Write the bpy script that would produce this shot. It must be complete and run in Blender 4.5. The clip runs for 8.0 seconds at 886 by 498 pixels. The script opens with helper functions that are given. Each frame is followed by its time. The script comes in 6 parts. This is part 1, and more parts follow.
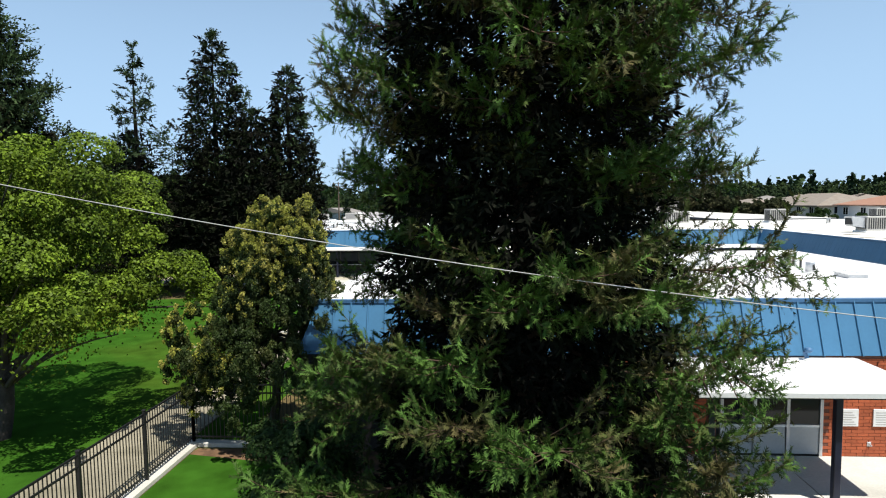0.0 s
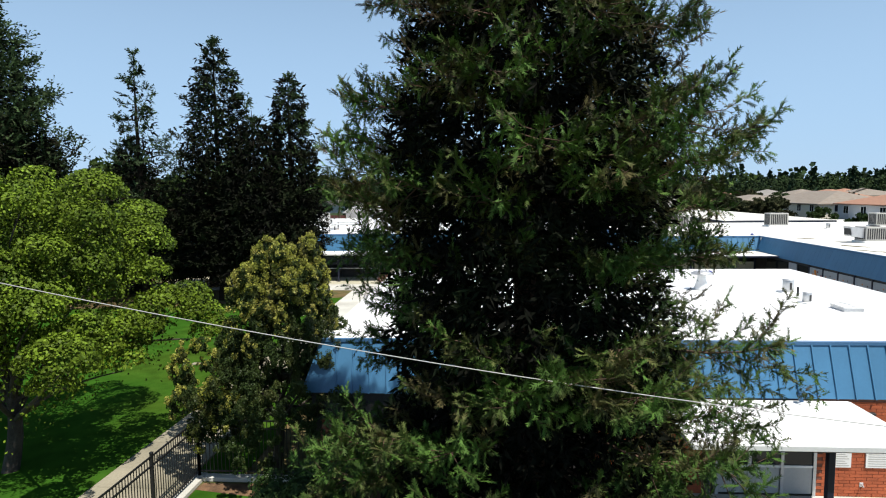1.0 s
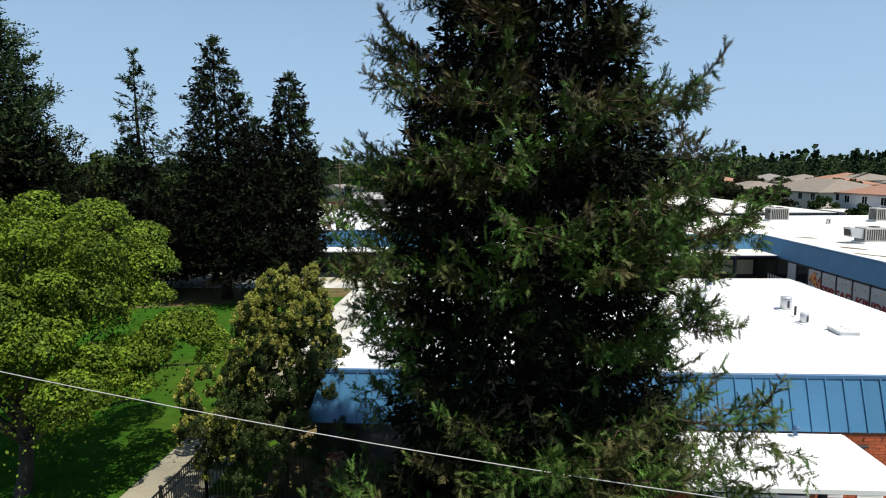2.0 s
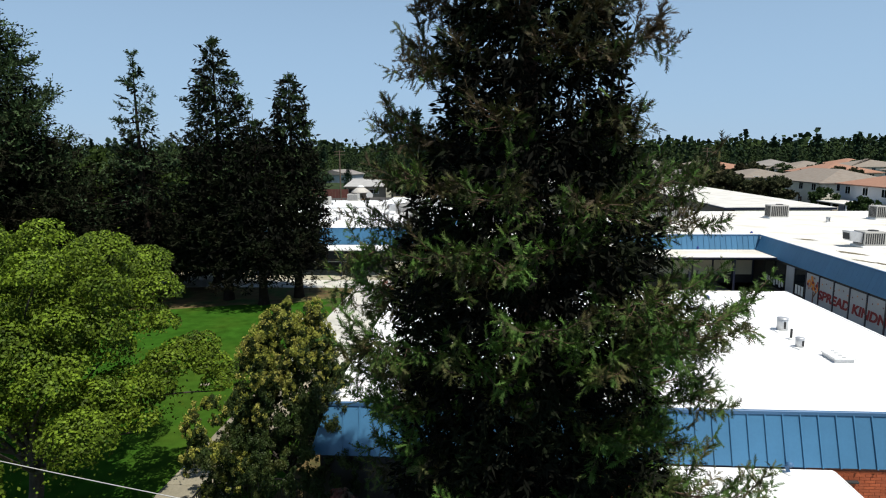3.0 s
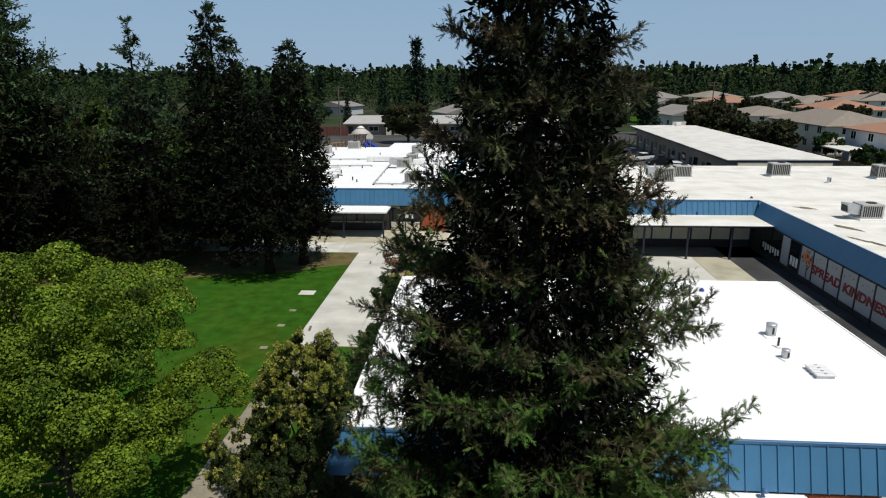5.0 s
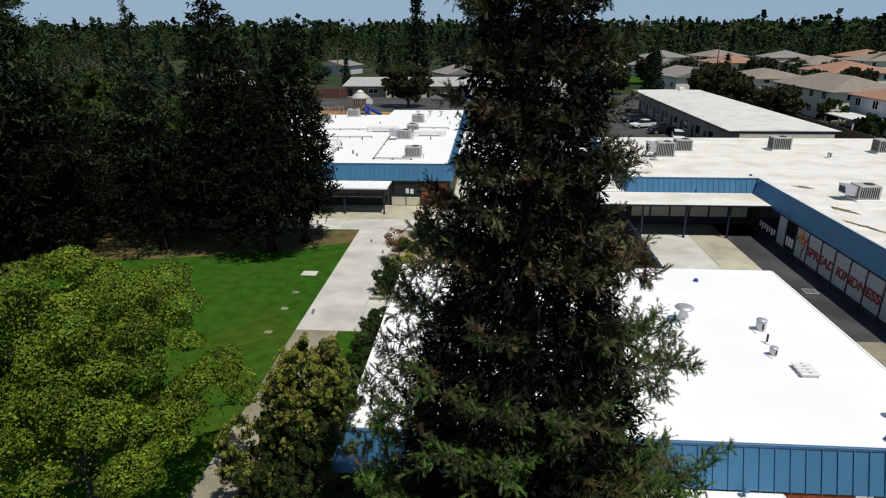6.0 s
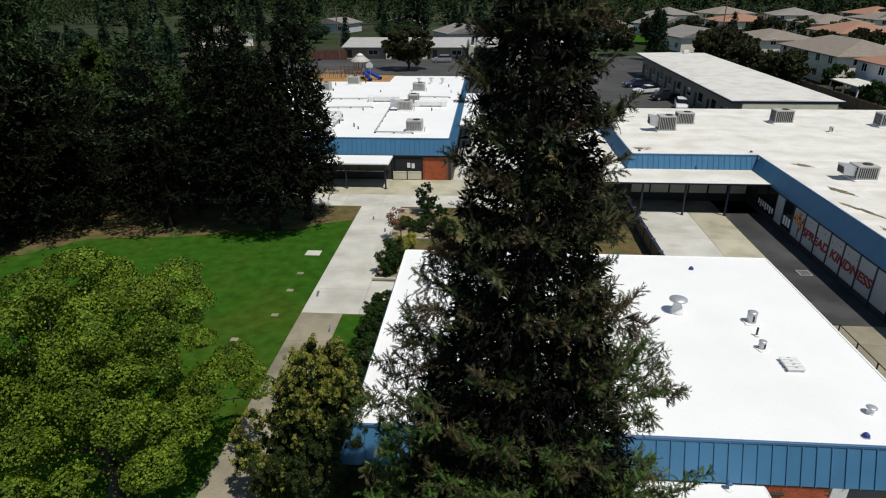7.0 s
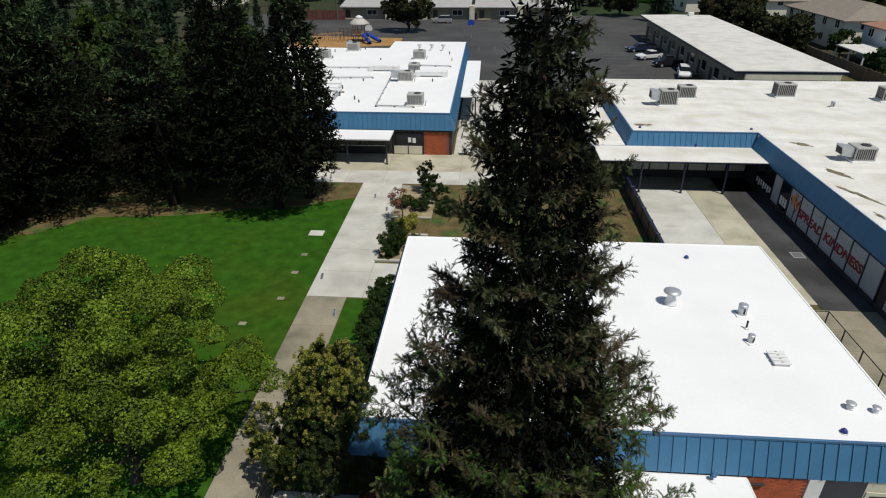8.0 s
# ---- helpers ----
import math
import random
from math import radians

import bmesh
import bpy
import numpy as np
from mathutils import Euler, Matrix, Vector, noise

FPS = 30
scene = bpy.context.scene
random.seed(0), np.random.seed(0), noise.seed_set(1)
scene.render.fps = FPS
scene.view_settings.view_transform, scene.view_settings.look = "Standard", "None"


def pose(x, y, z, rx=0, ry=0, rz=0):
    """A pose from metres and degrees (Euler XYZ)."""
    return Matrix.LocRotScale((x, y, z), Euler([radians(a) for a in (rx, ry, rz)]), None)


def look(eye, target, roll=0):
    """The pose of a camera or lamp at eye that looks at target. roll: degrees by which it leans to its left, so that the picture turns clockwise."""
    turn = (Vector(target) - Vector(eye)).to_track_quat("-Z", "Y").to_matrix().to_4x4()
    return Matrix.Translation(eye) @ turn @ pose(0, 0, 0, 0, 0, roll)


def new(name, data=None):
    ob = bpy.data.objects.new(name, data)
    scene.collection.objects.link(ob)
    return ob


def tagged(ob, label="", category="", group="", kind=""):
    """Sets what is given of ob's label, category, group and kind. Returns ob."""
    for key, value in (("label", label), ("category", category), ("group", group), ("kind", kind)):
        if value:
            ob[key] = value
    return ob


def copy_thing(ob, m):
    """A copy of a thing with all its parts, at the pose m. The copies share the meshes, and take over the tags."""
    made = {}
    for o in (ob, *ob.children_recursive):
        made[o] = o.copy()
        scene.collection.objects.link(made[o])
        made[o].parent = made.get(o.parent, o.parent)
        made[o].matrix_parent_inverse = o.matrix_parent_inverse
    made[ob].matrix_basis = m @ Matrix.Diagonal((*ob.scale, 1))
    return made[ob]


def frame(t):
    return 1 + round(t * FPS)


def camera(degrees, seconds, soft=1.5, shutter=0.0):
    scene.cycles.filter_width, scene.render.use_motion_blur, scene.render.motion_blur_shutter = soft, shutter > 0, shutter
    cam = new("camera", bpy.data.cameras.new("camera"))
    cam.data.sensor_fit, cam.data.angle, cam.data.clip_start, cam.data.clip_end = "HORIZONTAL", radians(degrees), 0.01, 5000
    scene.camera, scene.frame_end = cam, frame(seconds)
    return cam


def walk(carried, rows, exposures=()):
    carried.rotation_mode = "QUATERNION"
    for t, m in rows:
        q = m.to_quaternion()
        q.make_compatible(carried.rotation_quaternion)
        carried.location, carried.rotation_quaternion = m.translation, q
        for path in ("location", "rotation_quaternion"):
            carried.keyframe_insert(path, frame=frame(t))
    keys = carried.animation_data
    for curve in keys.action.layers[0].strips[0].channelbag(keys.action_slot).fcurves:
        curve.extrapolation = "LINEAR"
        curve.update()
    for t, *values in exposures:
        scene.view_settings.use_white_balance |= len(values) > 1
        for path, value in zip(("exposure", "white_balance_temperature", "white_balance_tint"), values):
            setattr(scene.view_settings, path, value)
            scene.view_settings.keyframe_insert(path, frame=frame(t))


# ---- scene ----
cam = camera(72.4, 8.0, 1.1)
PATH = [
    (0, (0.197, 0.019, 6.828), (0.061, 2.009, 6.674), -0.8),
    (0.5, (0.197, -0.037, 7.544), (0.06, 1.951, 7.376), -0.7),
    (1, (0.184, -0.093, 8.279), (0.047, 1.893, 8.09), -0.6),
    (1.5, (0.166, -0.131, 9.003), (0.028, 1.852, 8.785), -0.6),
    (2, (0.168, -0.139, 9.775), (0.029, 1.84, 9.523), -0.6),
    (3.5, (0.152, -0.139, 12.239), (0.011, 1.824, 11.884), -0.5),
    (4, (0.098, -0.118, 13.125), (-0.045, 1.833, 12.709), -0.5),
    (4.5, (0.048, -0.097, 13.991), (-0.093, 1.838, 13.508), -0.5),
    (6, (0.091, -0.112, 16.672), (-0.047, 1.763, 15.988), -0.4),
    (6.5, (0.061, -0.142, 17.555), (-0.077, 1.708, 16.807), -0.4),
    (7, (0.05, -0.178, 18.459), (-0.087, 1.644, 17.646), -0.4),
    (7.5, (-0.003, -0.186, 19.416), (-0.137, 1.606, 18.539), -0.3),
    (8, (-0.051, -0.161, 20.329), (-0.183, 1.6, 19.39), -0.3),
]
walk(cam, [(t, look(*row)) for t, *row in PATH],
     [(0, 0.40), (1, 0.29), (2, 0.14), (3.5, -0.06), (4.5, -0.28), (6.5, -0.46), (8, -0.56)])

# ---- world, sun, exposure ----
SUN_DIR = Vector((0.86, -0.84, 2.6)).normalized()
world = bpy.data.worlds.new("sky")
scene.world = world
world.use_nodes = True
wn, wl = world.node_tree.nodes, world.node_tree.links
sky = wn.new("ShaderNodeTexSky")
sky.sky_type, sky.sun_disc = "NISHITA", False
sky.sun_elevation = math.asin(SUN_DIR.z)
sky.sun_rotation = math.atan2(SUN_DIR.x, SUN_DIR.y)
sky.air_density, sky.dust_density, sky.ozone_density = 1.0, 0.15, 2.2
wn["Background"].inputs["Strength"].default_value = 0.065
haze = wn.new("ShaderNodeMix")
haze.data_type = "RGBA"
up = wn.new("ShaderNodeTexCoord")
split = wn.new("ShaderNodeSeparateXYZ")
wl.new(up.outputs["Generated"], split.inputs[0])
fade = wn.new("ShaderNodeMapRange")
fade.interpolation_type = "SMOOTHSTEP"
fade.inputs[1].default_value, fade.inputs[2].default_value = 0.05, 0.75
fade.inputs[3].default_value, fade.inputs[4].default_value = 0.82, 0.0
wl.new(split.outputs["Z"], fade.inputs[0])
wl.new(fade.outputs[0], haze.inputs[0])
haze.inputs[7].default_value = (5.9, 8.9, 12.6, 1.0)
wl.new(sky.outputs["Color"], haze.inputs[6])
wl.new(haze.outputs[2], wn["Background"].inputs["Color"])
sun_data = bpy.data.lights.new("sun", "SUN")
sun_data.energy, sun_data.angle, sun_data.color = 5.0, radians(0.53), (1.0, 0.96, 0.89)
sun = new("sun", sun_data)
sun.matrix_world = look(SUN_DIR * 200, (0, 0, 0))


# ---- materials ----
def make_material(name, color, rough=0.8, vary=0.25, scale=1.0, fine=25.0, bump=0.15, metal=0.0,
                  second=None, second_scale=0.3, second_amount=0.5, per_piece=0.0, island=0.0, translucent=0.0, spec=0.5):
    """Procedural surface: two noises over a base colour, an optional second colour in patches, a fine bump."""
    m = bpy.data.materials.new(name)
    m.use_nodes = True
    n, l = m.node_tree.nodes, m.node_tree.links
    b = n["Principled BSDF"]
    b.inputs["Roughness"].default_value = rough
    b.inputs["Metallic"].default_value = metal
    b.inputs["Specular IOR Level"].default_value = spec
    co = n.new("ShaderNodeTexCoord")
    geo = n.new("ShaderNodeNewGeometry")
    big = n.new("ShaderNodeTexNoise")
    big.inputs["Scale"].default_value, big.inputs["Detail"].default_value = scale, 5.0
    small = n.new("ShaderNodeTexNoise")
    small.inputs["Scale"].default_value, small.inputs["Detail"].default_value = fine, 3.0
    for x in (big, small):
        l.new(geo.outputs["Position"], x.inputs["Vector"])
    last = None

    def mix(kind, fac, a, bb):
        x = n.new("ShaderNodeMix")
        x.data_type, x.blend_type = "RGBA", kind
        for socket, value in ((x.inputs[0], fac), (x.inputs[6], a), (x.inputs[7], bb)):
            if isinstance(value, (int, float)):
                socket.default_value = value
            elif isinstance(value, tuple):
                socket.default_value = (*value, 1.0)
            else:
                l.new(value, socket)
        return x.outputs[2]

    def ramp(value, lo, hi, a, bb):
        x = n.new("ShaderNodeMapRange")
        x.inputs[1].default_value, x.inputs[2].default_value = lo, hi
        x.inputs[3].default_value, x.inputs[4].default_value = a, bb
        l.new(value, x.inputs[0])
        return x.outputs[0]

    last = tuple(color)
    if second:
        patch = n.new("ShaderNodeTexNoise")
        patch.inputs["Scale"].default_value, patch.inputs["Detail"].default_value = second_scale, 6.0
        l.new(geo.outputs["Position"], patch.inputs["Vector"])
        last = mix("MIX", ramp(patch.outputs["Fac"], 0.62 - 0.3 * second_amount, 0.78 - 0.3 * second_amount, 0.0, 1.0), last, tuple(second))
    value = ramp(big.outputs["Fac"], 0.3, 0.7, 1 - vary, 1 + vary)
    value2 = ramp(small.outputs["Fac"], 0.3, 0.7, 1 - vary * 0.6, 1 + vary * 0.6)
    mul = n.new("ShaderNodeMath")
    mul.operation = "MULTIPLY"
    l.new(value, mul.inputs[0]), l.new(value2, mul.inputs[1])
    amount = mul.outputs[0]
    for strength, source in ((per_piece, "obj"), (island, "isl")):
        if strength:
            if source == "obj":
                o = n.new("ShaderNodeObjectInfo").outputs["Random"]
            else:
                o = geo.outputs["Random Per Island"]
            m2 = n.new("ShaderNodeMath")
            m2.operation = "MULTIPLY"
            l.new(amount, m2.inputs[0]), l.new(ramp(o, 0, 1, 1 - strength, 1 + strength), m2.inputs[1])
            amount = m2.outputs[0]
    comb = n.new("ShaderNodeCombineColor")
    for i in range(3):
        l.new(amount, comb.inputs[i])
    col = mix("MULTIPLY", 1.0, last, comb.outputs[0])
    l.new(col, b.inputs["Base Color"])
    if bump:
        bn = n.new("ShaderNodeBump")
        bn.inputs["Strength"].default_value, bn.inputs["Distance"].default_value = bump, 0.02
        l.new(small.outputs["Fac"], bn.inputs["Height"])
        l.new(bn.outputs[0], b.inputs["Normal"])
    if translucent:
        tr = n.new("ShaderNodeBsdfTranslucent")
        l.new(col, tr.inputs["Color"])
        mx = n.new("ShaderNodeMixShader")
        mx.inputs[0].default_value = translucent
        l.new(b.outputs[0], mx.inputs[1]), l.new(tr.outputs[0], mx.inputs[2])
        l.new(mx.outputs[0], n["Material Output"].inputs["Surface"])
    return m


M = {}
M["grass"] = make_material("lawn_grass", (0.030, 0.090, 0.009), 1.0, 0.26, 1.2, 40, 0.3, second=(0.046, 0.086, 0.010), second_scale=0.12, second_amount=0.45, spec=0.01)
M["dry_grass"] = make_material("dry_ground", (0.13, 0.095, 0.04), 0.95, 0.3, 1.2, 20, 0.5, second=(0.06, 0.10, 0.025), second_scale=0.5, second_amount=0.5, spec=0.2)
M["mulch"] = make_material("bark_mulch", (0.17, 0.10, 0.055), 0.95, 0.35, 2.0, 40, 0.8, second=(0.07, 0.045, 0.03), second_scale=1.5, spec=0.2)
M["land"] = make_material("distant_land", (0.030, 0.045, 0.018), 0.95, 0.35, 0.05, 0.6, 0.0, second=(0.06, 0.055, 0.035), second_scale=0.02, spec=0.1)
M["concrete"] = make_material("pale_concrete", (0.55, 0.54, 0.48), 0.85, 0.12, 0.5, 18, 0.15, second=(0.47, 0.455, 0.40), second_scale=0.4, per_piece=0.07)
M["concrete_aged"] = make_material("aged_concrete", (0.29, 0.26, 0.185), 0.88, 0.18, 0.4, 15, 0.15, second=(0.21, 0.19, 0.13), second_scale=0.5, per_piece=0.06)
M["asphalt"] = make_material("grey_asphalt", (0.050, 0.049, 0.047), 0.9, 0.2, 0.15, 30, 0.25, second=(0.068, 0.065, 0.062), second_scale=0.12)
M["asphalt_dark"] = make_material("patched_asphalt", (0.060, 0.060, 0.060), 0.9, 0.25, 0.3, 30, 0.25, second=(0.036, 0.036, 0.036), second_scale=0.35, second_amount=0.7)
M["paint_white"] = make_material("worn_line_paint", (0.13, 0.13, 0.125), 0.7, 0.2, 3, 40, 0.05)
M["roof_white"] = make_material("white_roof_coating", (0.88, 0.88, 0.865), 0.6, 0.03, 0.35, 8, 0.05)
M["roof_aged"] = make_material("aged_white_roofing", (0.76, 0.74, 0.68), 0.75, 0.08, 0.9, 9, 0.08, second=(0.64, 0.61, 0.53), second_scale=0.45, second_amount=0.45, per_piece=0.05)
M["roof_modular"] = make_material("weathered_roll_roofing", (0.68, 0.665, 0.61), 0.8, 0.08, 1.2, 8, 0.08, second=(0.58, 0.56, 0.51), second_scale=0.6, second_amount=0.5)
M["stain"] = make_material("roof_stain", (0.20, 0.17, 0.10), 0.8, 0.35, 1.5, 10, 0.0)
M["blue_panel"] = make_material("blue_metal_panel", (0.055, 0.172, 0.305), 0.42, 0.06, 0.8, 12, 0.03, per_piece=0.05)
M["blue_trim"] = make_material("blue_metal_trim", (0.055, 0.15, 0.29), 0.5, 0.06, 1.0, 12, 0.03)
M["navy"] = make_material("navy_painted_steel", (0.012, 0.016, 0.035), 0.4, 0.15, 2, 20, 0.02)
M["black_iron"] = make_material("black_painted_iron", (0.012, 0.012, 0.013), 0.45, 0.15, 2, 30, 0.03)
M["white_trim"] = make_material("white_painted_metal", (0.78, 0.78, 0.76), 0.5, 0.06, 1, 15, 0.03)
M["grey_panel"] = make_material("grey_door_panel", (0.42, 0.43, 0.43), 0.6, 0.07, 1, 15, 0.03)
M["cream"] = make_material("cream_wall", (0.74, 0.70, 0.53), 0.85, 0.08, 0.7, 12, 0.08)
M["tan"] = make_material("tan_wall", (0.26, 0.225, 0.17), 0.85, 0.10, 0.6, 12, 0.08)
M["cream_panel"] = make_material("cream_panel", (0.62, 0.58, 0.44), 0.7, 0.06, 1, 12, 0.04)
M["mural_white"] = make_material("mural_white_panel", (0.39, 0.41, 0.43), 0.7, 0.08, 0.8, 10, 0.04)
M["red_paint"] = make_material("red_lettering_paint", (0.21, 0.008, 0.014), 0.6, 0.1, 3, 20, 0.0)
M["orange_paint"] = make_material("orange_mural_paint", (0.65, 0.22, 0.03), 0.6, 0.2, 4, 20, 0.0)
M["brick"] = make_material("red_brick", (0.38, 0.090, 0.033), 0.85, 0.15, 2.0, 40, 0.25, per_piece=0.13, island=0.10)
M["mortar"] = make_material("brick_mortar", (0.17, 0.07, 0.045), 0.9, 0.15, 4.0, 40, 0.2)
# Near-black wall colour stands in for the shade under eaves and canopies.
M["dark_wall"] = make_material("shade_coloured_wall", (0.035, 0.032, 0.03), 0.8, 0.2, 1, 12, 0.05)
M["galv"] = make_material("galvanised_metal", (0.52, 0.53, 0.54), 0.45, 0.12, 2, 20, 0.03, metal=0.5)
M["unit_grey"] = make_material("weathered_grey_housing", (0.42, 0.41, 0.38), 0.6, 0.12, 2, 20, 0.03)
M["galv_dark"] = make_material("darkened_metal_louvre", (0.20, 0.20, 0.20), 0.5, 0.15, 2, 20, 0.03, metal=0.3)
M["roof_portable"] = make_material("grey_portable_roofing", (0.40, 0.39, 0.37), 0.85, 0.1, 0.6, 6, 0.05)
M["slot"] = make_material("dark_slot", (0.03, 0.03, 0.03), 0.7, 0.1, 2, 20, 0.0)
M["blue_cap"] = make_material("blue_drain_cap", (0.02, 0.04, 0.22), 0.5, 0.1, 2, 20, 0.0)
M["bark"] = make_material("redwood_bark", (0.085, 0.05, 0.033), 0.95, 0.35, 3, 20, 0.8)
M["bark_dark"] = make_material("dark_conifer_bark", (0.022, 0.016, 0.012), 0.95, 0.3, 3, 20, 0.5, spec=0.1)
M["oak_bark"] = make_material("grey_bark", (0.055, 0.045, 0.036), 0.95, 0.35, 3, 20, 0.8)
M["needle"] = make_material("redwood_needles", (0.050, 0.102, 0.018), 0.65, 0.38, 0.8, 3.0, 0.0, second=(0.078, 0.068, 0.026), second_scale=1.1, second_amount=0.5, island=0.55, translucent=0.12, spec=0.15)
M["needle_top"] = make_material("browned_redwood_needles", (0.050, 0.062, 0.026), 0.7, 0.38, 0.8, 3.0, 0.0, second=(0.062, 0.046, 0.026), second_scale=1.1, second_amount=0.6, island=0.55, translucent=0.08, spec=0.12)
# Near-black needle colour: the shade inside the crowns is painted in here.
M["needle_shade"] = make_material("shade_coloured_needles", (0.007, 0.0075, 0.005), 0.9, 0.35, 0.8, 3.0, 0.0, second=(0.010, 0.015, 0.006), second_scale=1.0, island=0.45, translucent=0.0, spec=0.08)
# Two conifer tones paint in light: shaded lower needles, lit upper ones.
M["needle_far"] = make_material("shaded_conifer_needles", (0.0135, 0.018, 0.0085), 0.95, 0.35, 0.25, 1.5, 0.0, second=(0.011, 0.010, 0.006), second_scale=0.35, second_amount=0.5, island=0.5, translucent=0.1, spec=0.05)
M["needle_far_lit"] = make_material("lit_conifer_needles", (0.046, 0.074, 0.030), 0.9, 0.35, 0.25, 1.5, 0.0, second=(0.030, 0.036, 0.018), second_scale=0.35, second_amount=0.4, island=0.5, translucent=0.1, spec=0.05)
M["needle_pine"] = make_material("blue_green_pine_needles", (0.046, 0.072, 0.032), 0.9, 0.3, 0.4, 1.5, 0.0, island=0.45, translucent=0.1, spec=0.08)
M["leaf_oak"] = make_material("bright_green_leaves", (0.106, 0.160, 0.013), 0.55, 0.3, 0.5, 3.0, 0.0, second=(0.054, 0.090, 0.009), second_scale=0.9, second_amount=0.45, island=0.6, translucent=0.03, spec=0.12)
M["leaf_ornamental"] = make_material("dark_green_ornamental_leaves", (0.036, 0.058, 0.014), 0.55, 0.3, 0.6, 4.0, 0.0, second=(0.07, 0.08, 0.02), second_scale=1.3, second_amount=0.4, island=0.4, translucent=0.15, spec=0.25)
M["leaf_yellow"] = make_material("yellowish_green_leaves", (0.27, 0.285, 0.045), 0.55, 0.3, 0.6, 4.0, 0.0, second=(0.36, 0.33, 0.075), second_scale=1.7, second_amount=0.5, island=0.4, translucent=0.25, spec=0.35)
M["leaf_hedge"] = make_material("hedge_leaves", (0.028, 0.054, 0.012), 0.6, 0.3, 0.8, 5.0, 0.0, island=0.45, translucent=0.1, spec=0.15)
M["leaf_green"] = make_material("mid_green_leaves", (0.040, 0.068, 0.012), 0.7, 0.3, 0.3, 2.0, 0.0, island=0.4, translucent=0.1, spec=0.12)
M["leaf_red"] = make_material("reddish_shrub_leaves", (0.20, 0.055, 0.03), 0.6, 0.3, 0.8, 5.0, 0.0, second=(0.06, 0.10, 0.025), second_scale=1.5, island=0.4, translucent=0.2)
M["leaf_far"] = make_material("distant_broadleaf", (0.019, 0.034, 0.011), 0.8, 0.35, 0.06, 0.5, 0.0, second=(0.034, 0.052, 0.013), second_scale=0.03, island=0.4, spec=0.1)
M["conifer_distant"] = make_material("distant_conifer", (0.016, 0.032, 0.016), 0.85, 0.3, 0.06, 0.5, 0.0, island=0.4, spec=0.1)
M["leaf_yard"] = make_material("dark_yard_leaves", (0.034, 0.040, 0.016), 0.7, 0.35, 0.2, 1.5, 0.0, second=(0.05, 0.045, 0.02), second_scale=0.3, island=0.45, spec=0.1)
M["soil_tan"] = make_material("dry_tan_soil", (0.34, 0.27, 0.165), 0.95, 0.2, 1.2, 25, 0.4, second=(0.22, 0.19, 0.10), second_scale=0.7, second_amount=0.5)
M["concrete_tan"] = make_material("yellowed_concrete", (0.46, 0.43, 0.32), 0.88, 0.12, 0.4, 15, 0.15, second=(0.36, 0.34, 0.24), second_scale=0.5, per_piece=0.06)
M["tile_tan"] = make_material("tan_roof_tile", (0.25, 0.215, 0.175), 0.85, 0.08, 1.6, 5, 0.3, second=(0.23, 0.185, 0.145), second_scale=1.2)
M["tile_red"] = make_material("terracotta_roof_tile", (0.34, 0.18, 0.115), 0.85, 0.10, 1.6, 5, 0.3)
M["tile_grey"] = make_material("grey_shingle", (0.24, 0.22, 0.20), 0.9, 0.12, 0.5, 4, 0.3)
M["stucco"] = make_material("pale_stucco", (0.82, 0.76, 0.62), 0.9, 0.05, 0.6, 12, 0.1)
M["stucco_grey"] = make_material("grey_stucco", (0.60, 0.61, 0.62), 0.9, 0.05, 0.6, 12, 0.1)
M["fence_wood"] = make_material("weathered_fence_boards", (0.16, 0.115, 0.08), 0.9, 0.2, 1, 12, 0.2, per_piece=0.15)
M["fence_red"] = make_material("reddish_fence_boards", (0.13, 0.045, 0.035), 0.9, 0.2, 1, 12, 0.2, per_piece=0.1)
M["car_white"] = make_material("white_car_paint", (0.78, 0.78, 0.77), 0.25, 0.02, 1, 10, 0.0)
M["car_dark"] = make_material("dark_car_paint", (0.018, 0.019, 0.022), 0.25, 0.05, 1, 10, 0.0)
M["car_blue"] = make_material("dark_blue_car_paint", (0.02, 0.03, 0.07), 0.25, 0.05, 1, 10, 0.0)
M["car_silver"] = make_material("silver_car_paint", (0.45, 0.46, 0.47), 0.3, 0.04, 1, 10, 0.0, metal=0.4)
M["rubber"] = make_material("tyre_rubber", (0.015, 0.015, 0.015), 0.8, 0.1, 4, 20, 0.05)
M["play_blue"] = make_material("blue_plastic", (0.015, 0.06, 0.42), 0.4, 0.06, 2, 12, 0.0)
M["play_tan"] = make_material("tan_play_steel", (0.40, 0.27, 0.14), 0.5, 0.1, 2, 12, 0.0)
M["play_brown"] = make_material("brown_play_steel", (0.14, 0.06, 0.045), 0.5, 0.1, 2, 12, 0.0)
M["play_grey"] = make_material("grey_play_roof", (0.50, 0.47, 0.42), 0.6, 0.1, 2, 12, 0.0)
M["woodchip"] = make_material("play_woodchip", (0.36, 0.20, 0.065), 0.95, 0.2, 0.5, 20, 0.4)
M["paper"] = make_material("white_paper", (0.75, 0.75, 0.73), 0.8, 0.04, 3, 30, 0.0)
M["cable"] = make_material("grey_cable_sheath", (0.45, 0.44, 0.42), 0.5, 0.1, 3, 20, 0.0)
M["wood_pole"] = make_material("weathered_pole_wood", (0.13, 0.095, 0.065), 0.9, 0.25, 2, 20, 0.3)


def glass_material(name, tint):
    m = bpy.data.materials.new(name)
    m.use_nodes = True
    b = m.node_tree.nodes["Principled BSDF"]
    b.inputs["Base Color"].default_value = (*tint, 1)
    b.inputs["Roughness"].default_value = 0.06
    b.inputs["Specular IOR Level"].default_value = 0.3
    return m


M["glass"] = glass_material("dark_window_glass", (0.012, 0.015, 0.018))


